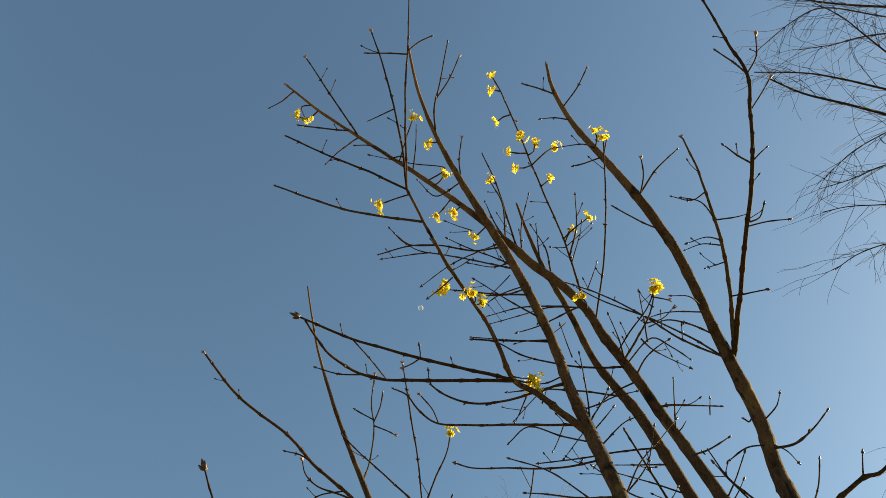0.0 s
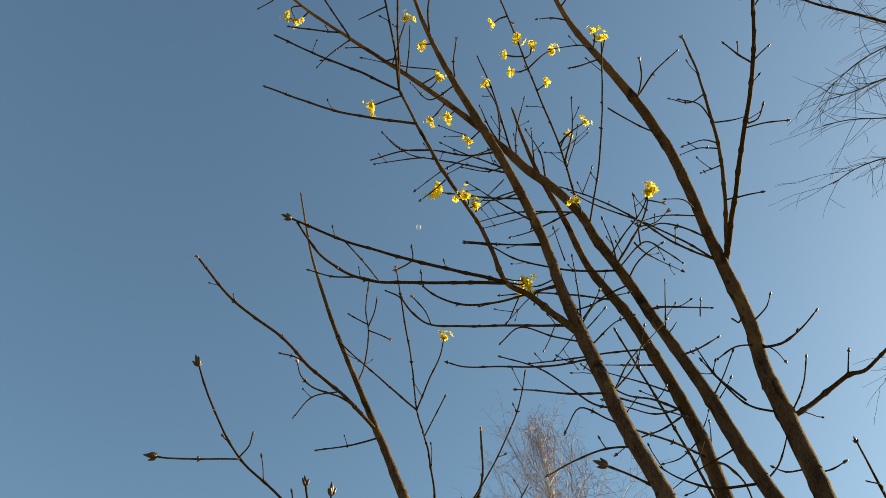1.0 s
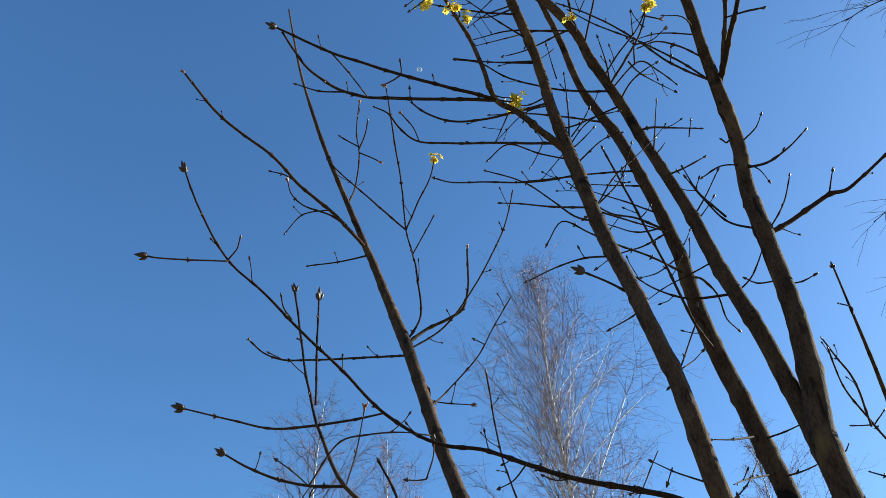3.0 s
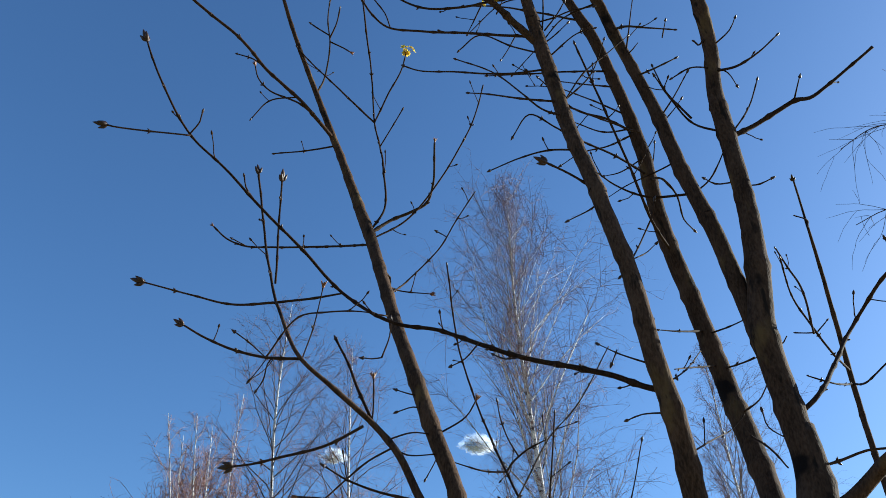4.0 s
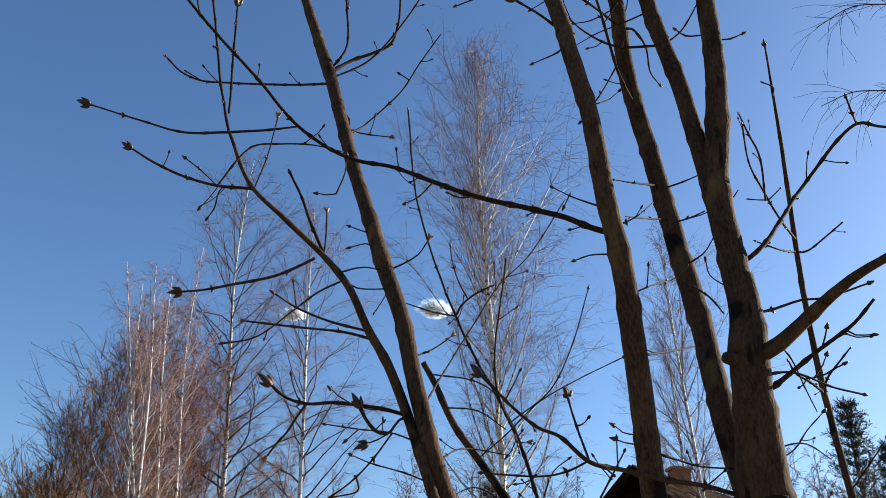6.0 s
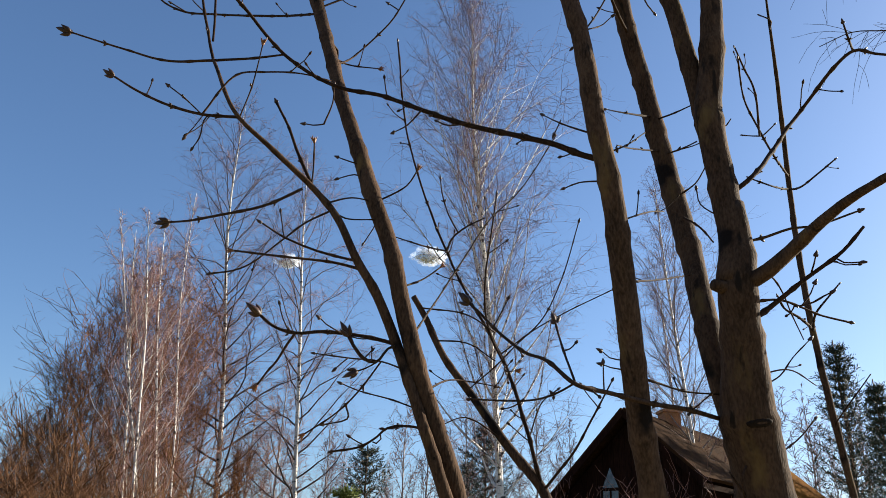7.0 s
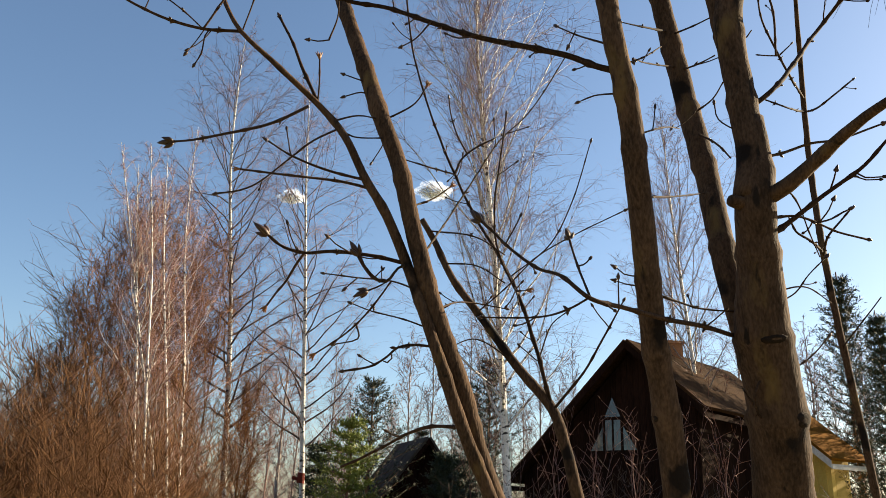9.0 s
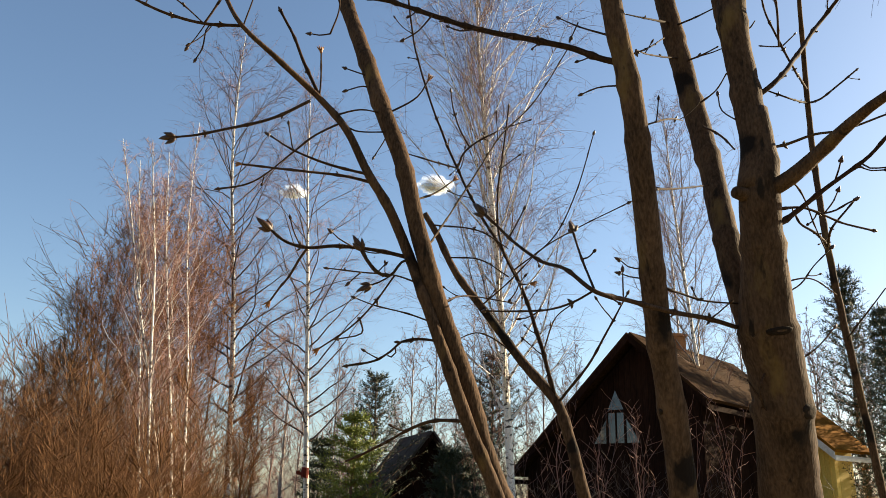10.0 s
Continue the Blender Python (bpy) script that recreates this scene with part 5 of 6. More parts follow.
limb([(0.034, 1.801, 2.465, 0.0018), (0.009, 1.814, 2.467, 0.0016), (-0.008, 1.815, 2.469, 0.0014)], "b")
limb([(0.171, 1.788, 2.258, 0.0018), (0.174, 1.809, 2.235, 0.0015), (0.150, 1.807, 2.179, 0.0013)], "b")
limb([(0.292, 1.741, 1.847, 0.0020), (0.434, 2.154, 1.974, 0.0018), (0.524, 2.166, 1.968, 0.0016)], "b")
limb([(0.454, 2.169, 1.954, 0.0021), (0.510, 2.103, 2.003, 0.0019), (0.576, 2.020, 2.070, 0.0018), (0.667, 1.991, 2.126, 0.0016), (0.772, 1.959, 2.181, 0.0015)], "b")
limb([(0.535, 2.121, 1.827, 0.0020), (0.441, 2.103, 1.870, 0.0017), (0.367, 2.069, 1.838, 0.0014)], "b")
limb([(0.370, 2.204, 2.088, 0.0021), (0.445, 2.143, 2.069, 0.0018), (0.509, 2.099, 2.016, 0.0015)], "")
limb([(0.323, 2.219, 2.181, 0.0022), (0.440, 2.121, 2.138, 0.0019), (0.508, 2.097, 2.089, 0.0015)], "")
limb([(0.532, 2.154, 2.048, 0.0021), (0.614, 2.054, 2.114, 0.0019), (0.661, 2.012, 2.223, 0.0017), (0.693, 1.964, 2.358, 0.0015)], "b")
limb([(0.541, 2.137, 2.016, 0.0031), (0.500, 2.127, 2.098, 0.0028), (0.479, 2.102, 2.180, 0.0025), (0.498, 2.059, 2.467, 0.0021)], "b")
limb([(0.588, 2.070, 1.826, 0.0019), (0.635, 2.113, 1.926, 0.0017), (0.668, 2.099, 1.954, 0.0015)], "b")
limb([(0.882, 1.556, 1.615, 0.0021), (0.851, 1.558, 1.654, 0.0018), (0.822, 1.558, 1.698, 0.0014)], "")
limb([(0.885, 1.569, 1.712, 0.0018), (0.979, 1.589, 1.768, 0.0015), (1.030, 1.602, 1.813, 0.0012)], "b")
limb([(0.862, 1.541, 1.839, 0.0018), (0.949, 1.567, 1.884, 0.0016), (0.983, 1.571, 1.923, 0.0014), (1.025, 1.575, 1.962, 0.0012)], "b")
limb([(0.861, 1.536, 1.862, 0.0018), (0.964, 1.561, 1.895, 0.0015), (1.042, 1.599, 1.879, 0.0012)], "")
limb([(0.141, 1.800, 1.821, 0.0024), (0.148, 1.845, 1.799, 0.0018), (0.103, 1.855, 1.787, 0.0012)], "b")
limb([(0.845, 1.499, 2.018, 0.0164), (0.814, 1.492, 2.022, 0.0137), (0.790, 1.485, 2.023, 0.0110)], "")
limb([(0.167, 1.727, 1.898, 0.0032), (0.146, 1.723, 1.920, 0.0032), (0.134, 1.718, 1.939, 0.0032)], "B")
limb([(0.138, 1.770, 1.908, 0.0016), (0.125, 1.766, 1.894, 0.0014), (0.117, 1.769, 1.886, 0.0012)], "b")
limb([(0.198, 1.746, 1.899, 0.0016), (0.174, 1.742, 1.882, 0.0016), (0.156, 1.747, 1.875, 0.0016)], "B")
limb([(0.629, 1.488, 3.707, 0.0032), (0.651, 1.496, 3.672, 0.0025), (0.692, 1.509, 3.646, 0.0019), (0.760, 1.522, 3.606, 0.0012)], "b", True)
limb([(0.230, 1.416, 3.973, 0.0025), (0.186, 1.439, 3.930, 0.0019), (0.139, 1.463, 3.885, 0.0012)], "b")
limb([(0.116, 1.416, 4.292, 0.0022), (0.075, 1.406, 4.264, 0.0017), (0.034, 1.397, 4.244, 0.0011)], "b")
limb([(0.111, 1.416, 4.293, 0.0023), (0.062, 1.400, 4.295, 0.0017), (0.013, 1.385, 4.306, 0.0012)], "b")
limb([(0.100, 1.449, 4.134, 0.0021), (0.071, 1.450, 4.099, 0.0016), (0.042, 1.452, 4.073, 0.0011)], "b")
limb([(0.030, 1.286, 3.751, 0.0024), (-0.006, 1.294, 3.703, 0.0018), (-0.042, 1.302, 3.664, 0.0012)], "b")
limb([(0.521, 1.531, 4.064, 0.0023), (0.541, 1.489, 4.095, 0.0016), (0.554, 1.458, 4.117, 0.0012)], "b")
limb([(0.469, 1.459, 4.253, 0.0024), (0.525, 1.440, 4.310, 0.0017), (0.570, 1.423, 4.357, 0.0012)], "b")
limb([(0.469, 1.463, 4.247, 0.0021), (0.441, 1.472, 4.259, 0.0016), (0.412, 1.481, 4.280, 0.0010)], "b")
limb([(0.476, 1.498, 4.181, 0.0026), (0.516, 1.428, 4.279, 0.0017), (0.527, 1.396, 4.323, 0.0013)], "b")
limb([(0.445, 1.646, 4.017, 0.0021), (0.416, 1.651, 3.985, 0.0016), (0.387, 1.656, 3.961, 0.0011)], "b")
limb([(0.403, 1.510, 3.639, 0.0024), (0.387, 1.476, 3.671, 0.0018), (0.371, 1.441, 3.711, 0.0012)], "b")
limb([(0.430, 1.547, 3.408, 0.0024), (0.459, 1.504, 3.428, 0.0017), (0.473, 1.474, 3.442, 0.0012)], "b")
limb([(0.407, 1.549, 3.444, 0.0028), (0.455, 1.529, 3.446, 0.0024), (0.496, 1.507, 3.451, 0.0020), (0.558, 1.485, 3.450, 0.0014)], "b")
limb([(0.348, 1.567, 3.395, 0.0022), (0.329, 1.575, 3.351, 0.0017), (0.310, 1.583, 3.314, 0.0011)], "b")
limb([(0.440, 1.551, 3.301, 0.0027), (0.503, 1.490, 3.328, 0.0018), (0.547, 1.469, 3.331, 0.0014)], "b")
limb([(0.248, 1.537, 3.488, 0.0023), (0.233, 1.581, 3.478, 0.0017), (0.218, 1.625, 3.475, 0.0011)], "b")
limb([(0.647, 1.488, 3.692, 0.0027), (0.643, 1.441, 3.760, 0.0020), (0.638, 1.394, 3.836, 0.0014)], "b")
limb([(0.474, 1.532, 3.082, 0.0030), (0.578, 1.568, 3.079, 0.0021), (0.649, 1.592, 3.076, 0.0015)], "b")
limb([(0.644, 1.735, 3.268, 0.0021), (0.663, 1.735, 3.290, 0.0016), (0.682, 1.734, 3.319, 0.0010)], "b")
limb([(0.705, 1.772, 3.333, 0.0030), (0.622, 1.742, 3.341, 0.0024), (0.504, 1.704, 3.347, 0.0015)], "b")
limb([(0.764, 1.628, 3.182, 0.0026), (0.788, 1.578, 3.210, 0.0020), (0.811, 1.528, 3.246, 0.0013)], "b")
limb([(0.775, 1.631, 3.171, 0.0022), (0.794, 1.616, 3.192, 0.0017), (0.814, 1.602, 3.220, 0.0011)], "b")
limb([(0.769, 1.774, 3.199, 0.0021), (0.781, 1.769, 3.219, 0.0016), (0.794, 1.764, 3.247, 0.0010)], "b")
limb([(0.773, 1.786, 3.127, 0.0022), (0.780, 1.775, 3.163, 0.0017), (0.786, 1.765, 3.206, 0.0011)], "b")

# ---- bare birches ----
def prism(verts, faces, a, b, ra, rb):
    """A three-sided sliver from a to b."""
    d = b - a
    u = d.orthogonal().normalized()
    w = d.cross(u).normalized()
    i = len(verts)
    for p, r in ((a, ra), (b, rb)):
        for c, s in ((1.0, 0.0), (-0.5, 0.866), (-0.5, -0.866)):
            verts.append(p + u * (c * r) + w * (s * r))
    faces.extend([(i, i + 1, i + 4, i + 3), (i + 1, i + 2, i + 5, i + 4), (i + 2, i, i + 3, i + 5)])


def bare_tree(name, place, height, girth, seed, label, crown=0.16, first=0.25, limbs=34, droop=0.10, twig_mat=None, trunk_mat=None, trunk_limb=None, fine=7, lean=(0, 0), fine_r=0.0035, group="", steep=1.0, category="tree", seg=1, twigs=3, sway_by=0.022):
    """Trunk, ascending limbs, side twigs, and hanging fine twigs."""
    rng = random.Random(seed)
    thing = empty(name, place, label, category, group)
    top = Vector((lean[0], lean[1], height))
    pts = []
    for i in range(15):
        f = i / 14
        sway = Vector((noise.noise(Vector((seed, f * 2.2, 0))), noise.noise(Vector((seed, f * 2.2, 9))), 0)) * sway_by * height * f
        pts.append(top * f + sway)
    radii = [girth * (1 - i / 14) ** 0.8 + 0.004 for i in range(15)]
    v, fc = [], []
    tube(v, fc, pts, radii, 10, wobble=0.08, rng=rng)
    mesh_object("trunk", v, fc, trunk_mat or BIRCH, thing)
    lv, lf, tv, tf = [], [], [], []
    for k in range(limbs):
        f = first + (1 - first) * ((k + rng.random()) / limbs) ** 0.9 * 0.97
        i = min(int(f * 14), 13)
        a = pts[i].lerp(pts[i + 1], f * 14 - i)
        az = k * 2.4 + rng.uniform(-0.5, 0.5)
        # widest at a third of the crown, closing to the tip
        g = (f - first) / (1 - first)
        reach = crown * height * (0.20 + 1.2 * math.sin(math.pi * min(g * 0.80 + 0.20, 1))) * rng.uniform(0.7, 1.2)
        out = Vector((math.cos(az), math.sin(az), 0))
        limb_pts = path_of(rng, a, out + Vector((0, 0, (0.75 + 1.3 * g) * steep)), reach, 7, Vector((0, 0, 0.05 * steep)), 0.13)
        r0 = max(girth * 0.40 * (1 - g) + 0.006, 0.008)
        for j in range(7):
            prism(lv, lf, limb_pts[j], limb_pts[j + 1], r0 * (1 - j / 8.6), r0 * (1 - (j + 1) / 8.6))
        for j in range(1, 8):
            for _ in range(twigs):
                if rng.random() < 0.75 * g * g:
                    continue
                d = (limb_pts[j] - limb_pts[j - 1]).normalized()
                side = Vector((rng.gauss(0, 1), rng.gauss(0, 1), rng.gauss(0.1, 0.6)))
                tw = path_of(rng, limb_pts[j], d * 0.9 + side * 0.5, reach * rng.uniform(0.18, 0.42), 4 * seg, Vector((0, 0, -droop * 0.6 / seg)), 0.16)
                for q in range(4 * seg):
                    prism(tv, tf, tw[q], tw[q + 1], fine_r * (1.7 - 0.2 * q / seg), fine_r * (1.5 - 0.2 * q / seg))
                for q in range(fine):
                    s = tw[1 + q % (4 * seg)]
                    side = Vector((rng.gauss(0, 0.8), rng.gauss(0, 0.8), rng.gauss(-0.1, 0.6)))
                    ft = path_of(rng, s, side + d * 0.7, rng.uniform(0.2, 0.52) * (0.35 + 0.65 * math.sin(math.pi * min(g * 0.8 + 0.2, 1))) * (0.5 + height / 24), 2 * seg, Vector((0, 0, -droop * 3.0 / seg)), 0.28)
                    for z in range(2 * seg):
                        prism(tv, tf, ft[z], ft[z + 1], fine_r * (0.9 - 0.3 * z / seg), fine_r * (0.6 - 0.3 * z / seg))
    tagged(mesh_object("limb_work", lv, lf, trunk_limb or BIRCH_LIMB, thing), kind="stuff")
    crown_ob = mesh_object("twig_haze", tv, tf, twig_mat or BIRCH_TWIG, thing, smooth=False)
    tagged(crown_ob, kind="stuff")
    return thing


BIRCH_LABEL = "tall bare white-barked birch with hanging purple-brown twigs"
bare_tree("birch_tree", (-2.42, 21.83, -0.05), 15.4, 0.085, 11, BIRCH_LABEL, 0.15, 0.20, 60, lean=(-1.25, 0.2), group="birches", trunk_limb=BIRCH_DARK, fine=6, fine_r=0.0029, steep=0.75)
bare_tree("birch_tree", (-0.53, 25.81, -0.05), 16.0, 0.09, 12, BIRCH_LABEL, 0.15, 0.18, 60, lean=(-1.2, 0.2), group="birches", trunk_limb=BIRCH_DARK, fine=6, fine_r=0.0029, steep=0.75)
bare_tree("birch_tree", (5.28, 22.86, -0.05), 21.6, 0.12, 13, BIRCH_LABEL, 0.18, 0.16, 88, lean=(-1.6, 0), group="birches", steep=1.35, trunk_limb=BIRCH, fine_r=0.0036, fine=8, twigs=4)
bare_tree("birch_tree", (12.91, 26.03, -0.05), 16.5, 0.09, 14, BIRCH_LABEL, 0.17, 0.25, 44, lean=(-1.2, 0), group="birches", steep=1.2)
bare_tree("birch_tree", (14.13, 30.10, -0.05), 15.0, 0.08, 15, BIRCH_LABEL, 0.16, 0.25, 36, lean=(-0.8, 0), group="birches", steep=1.2)
for i, (place, h, lean) in enumerate((((-2.70, 16.25, -0.05), 8.8, -2.2), ((-3.25, 16.43, -0.05), 8.4, -1.3), ((-3.00, 15.97, -0.05), 8.7, -1.2), ((-2.76, 16.77, -0.05), 8.8, -1.3), ((-2.76, 17.57, -0.05), 10.0, -0.95))):
    bare_tree("young_birch", place, h, 0.030, 30 + i, "slender young birch rising from a brown thicket", 0.13, 0.15, 26, group="young birches", lean=(lean, 0.2), steep=1.5, fine=3, fine_r=0.0024, twigs=3, sway_by=0.02)
SHRUB_LABEL = "bare orange-brown thicket shrub with upright stems"
for i, (place, h) in enumerate((((-6.72, 19.23, -0.05), 4.4), ((-6.11, 19.68, -0.05), 6.0), ((-5.45, 20.11, -0.05), 8.0), ((-4.75, 20.54, -0.05), 9.2), ((-3.99, 20.97, -0.05), 9.0), ((-3.28, 21.93, -0.05), 8.4), ((-7.24, 18.24, -0.05), 3.8), ((-6.93, 20.85, -0.05), 5.0), ((-5.51, 19.06, -0.05), 7.0), ((-4.89, 19.61, -0.05), 8.4), ((-4.64, 22.12, -0.05), 8.6), ((-3.39, 19.83, -0.05), 7.2), ((-2.09, 20.70, -0.05), 4.4))):
    bare_tree("thicket_shrub", place, h, 0.025, 50 + i, SHRUB_LABEL, 0.24, 0.02, 36, twig_mat=SHRUB, trunk_mat=SHRUB, trunk_limb=SHRUB, droop=0.0, group="thicket", category="shrub", fine=4, fine_r=0.0045, steep=1.4, sway_by=0.06)
# grey bare woods behind
for i, (place, h) in enumerate((((-3.34, 36.77, -0.05), 9.5), ((-1.99, 34.47, -0.05), 10.5), ((0.06, 38.42, -0.05), 9.0), ((3.87, 40.01, -0.05), 10.5), ((4.70, 37.77, -0.05), 9.5), ((6.50, 37.52, -0.05), 11.0), ((10.39, 39.10, -0.05), 10.5), ((11.39, 36.84, -0.05), 9.0), ((16.37, 38.26, -0.05), 11.0), ((19.38, 35.72, -0.05), 13.0), ((17.67, 29.61, -0.05), 10.0), ((18.96, 29.43, -0.05), 9.5), ((22.50, 31.05, -0.05), 10.0), ((-4.99, 47.60, -0.05), 9.0), ((-3.57, 49.52, -0.05), 10.0), ((-1.75, 45.03, -0.05), 9.0), ((1.08, 50.99, -0.05), 9.5), ((3.67, 48.51, -0.05), 8.5), ((7.29, 48.01, -0.05), 10.0), ((9.49, 45.58, -0.05), 10.5), ((12.07, 49.46, -0.05), 10.0), ((13.57, 46.07, -0.05), 9.5), ((24.92, 43.43, -0.05), 11.0), ((29.01, 42.86, -0.05), 11.0))):
    bare_tree("bare_tree", place, h, 0.07, 80 + i, "leafless grey-brown tree in the woods behind", 0.15, 0.12, 30, trunk_mat=BIRCH_LIMB, group="far woods", fine=3, fine_r=0.008, twigs=2, steep=1.3)
for i, (place, h) in enumerate((((5.95, 20.64, -0.05), 3.6), ((6.95, 20.50, -0.05), 3.2), ((7.56, 19.36, -0.05), 3.4), ((9.24, 20.18, -0.05), 3.6), ((10.38, 20.02, -0.05), 3.4), ((-1.97, 28.11, -0.05), 4.0), ((5.00, 28.19, -0.05), 4.6), ((5.43, 27.07, -0.05), 4.2), ((6.25, 28.02, -0.05), 4.4))):
    bare_tree("bare_bush", place, h, 0.015, 110 + i, "thin bare bush of upright grey-brown shoots", 0.55, 0.02, 9, trunk_mat=BIRCH_TWIG, trunk_limb=BIRCH_TWIG, droop=0.0, group="bushes by the house", category="bush", fine=1, fine_r=0.004, steep=2.6, twigs=1, sway_by=0.12)


def undergrowth(name, area, heights, count, seed, mat, label):
    """Upright forked shoots over a strip of ground, too many to tell apart."""
    rng = random.Random(seed)
    v, f = [], []
    (x0, x1), (y0, y1) = area
    for _ in range(count):
        p = Vector((rng.uniform(x0, x1), rng.uniform(y0, y1), -0.05))
        h = rng.uniform(*heights) * (0.75 + 0.5 * noise.noise(p * 0.3))
        line = path_of(rng, p, Vector((rng.gauss(0, 0.14), rng.gauss(0, 0.14), 1)), h, 4, Vector((0, 0, 0.03)), 0.14)
        for j in range(4):
            prism(v, f, line[j], line[j + 1], 0.007 * (1 - j * 0.18), 0.007 * (0.82 - j * 0.18))
            for _ in range(3):
                side = path_of(rng, line[j + 1], Vector((rng.gauss(0, 0.7), rng.gauss(0, 0.7), 0.8)), h * rng.uniform(0.12, 0.3), 2, Vector((0, 0, 0.05)), 0.12)
                prism(v, f, side[0], side[1], 0.006, 0.005)
                prism(v, f, side[1], side[2], 0.005, 0.003)
    return tagged(mesh_object(name, v, f, mat, smooth=False), label, "undergrowth", kind="stuff")


undergrowth("undergrowth", ((-16, 34), (33, 44)), (1.8, 5.6), 2100, 3, BIRCH_TWIG, "grey-brown leafless undergrowth along the wood edge")
undergrowth("thicket_growth", ((-12, -2.4), (12.6, 20.5)), (1.0, 4.4), 3000, 4, THICKET, "dense orange-brown leafless thicket growth")
undergrowth("house_growth", ((3.0, 13.0), (19.0, 22.5)), (0.8, 3.2), 240, 5, BIRCH_DARK, "thin bare shoots before the brown house")

# birch behind, whose hanging branches reach into the view overhead
overhead = bare_tree("birch_tree", (8.6, 5.6, -0.05), 12.5, 0.14, 17, "bare birch with long hanging branches overhead", 0.16, 0.55, 22, lean=(0.3, 0.3), group="birches", droop=0.05, fine=5, fine_r=0.0026, seg=3, steep=0.55)
over_rng = random.Random(77)
over_space = overhead.matrix_world.inverted()


def hanging(rows):
    """A long overhead branch of the birch with its own fine side twigs."""
    pts, radii = spline(rows, 0.06)
    v, f = [], []
    tube(v, f, [over_space @ p for p in pts], radii, 5)
    branch = mesh_object("branch", v, f, TWIG, overhead)
    v, f = [], []
    for i in range(1, len(pts) - 1, 2):
        d = (pts[i + 1] - pts[i]).normalized()
        for _ in range(3):
            way = d + Vector((over_rng.gauss(0, 0.5), over_rng.gauss(0, 0.5), over_rng.gauss(-0.2, 0.5)))
            line = path_of(over_rng, over_space @ pts[i], way, over_rng.uniform(0.2, 0.75), 8, Vector((0, 0, -0.05)), 0.10)
            for j in range(8):
                prism(v, f, line[j], line[j + 1], 0.0028 - 0.0002 * j, 0.0026 - 0.0002 * j)
            if over_rng.random() < 0.6:
                end = path_of(over_rng, line[4], way + Vector((over_rng.gauss(0, 0.8), over_rng.gauss(0, 0.8), -0.4)), over_rng.uniform(0.1, 0.35), 5, Vector((0, 0, -0.06)), 0.12)
                for j in range(5):
                    prism(v, f, end[j], end[j + 1], 0.0018, 0.0014)
    tagged(mesh_object("side_twig", v, f, TWIG, branch, smooth=False), kind="stuff")


hanging([(4.433, 2.583, 8.291, 0.0164), (3.967, 2.456, 8.365, 0.0141), (3.623, 2.377, 8.410, 0.0118), (3.218, 2.290, 8.461, 0.0096), (2.925, 2.180, 8.524, 0.0073)])
hanging([(4.559, 2.414, 8.620, 0.0131), (4.080, 2.324, 8.672, 0.0112), (3.674, 2.243, 8.719, 0.0094), (3.362, 2.198, 8.745, 0.0075), (2.868, 2.189, 8.750, 0.0056)])
hanging([(4.686, 1.712, 9.256, 0.0154), (4.151, 1.712, 9.256, 0.0122), (3.669, 1.684, 9.272, 0.0090), (3.241, 1.629, 9.304, 0.0058)])
hanging([(4.496, 1.811, 8.852, 0.0092), (3.829, 1.878, 8.814, 0.0074), (3.521, 1.945, 8.775, 0.0055), (3.238, 1.980, 8.755, 0.0037)])
hanging([(4.180, 2.114, 8.562, 0.0091), (3.775, 1.838, 8.721, 0.0073), (3.572, 1.698, 8.802, 0.0055), (3.319, 1.589, 8.865, 0.0036)])
hanging([(4.306, 2.331, 8.206, 0.0071), (3.854, 2.522, 8.096, 0.0059), (3.569, 2.663, 8.014, 0.0047), (3.333, 2.850, 7.906, 0.0035)])
hanging([(4.306, 2.692, 7.997, 0.0071), (3.854, 2.765, 7.955, 0.0059), (3.544, 2.876, 7.892, 0.0047), (3.274, 2.948, 7.850, 0.0035)])
hanging([(4.433, 3.100, 7.993, 0.0073), (3.967, 3.153, 7.962, 0.0061), (3.623, 3.171, 7.952, 0.0049), (3.396, 3.214, 7.927, 0.0036)])
hanging([(4.433, 3.407, 7.816, 0.0073), (3.967, 3.460, 7.785, 0.0061), (3.699, 3.547, 7.735, 0.0049), (3.512, 3.661, 7.669, 0.0036)])
hanging([(4.137, 1.771, 9.107, 0.0076), (3.514, 1.703, 9.146, 0.0063), (3.251, 1.817, 9.080, 0.0051), (2.934, 2.045, 8.948, 0.0038)])
hanging([(4.885, 4.908, 6.016, 0.0071), (4.442, 4.994, 5.954, 0.0059), (4.162, 5.041, 5.928, 0.0047), (3.906, 5.139, 5.813, 0.0035)])
hanging([(4.955, 4.671, 6.774, 0.0073), (4.498, 4.752, 6.723, 0.0061), (4.160, 4.812, 6.685, 0.0049), (3.877, 4.944, 6.519, 0.0036)])


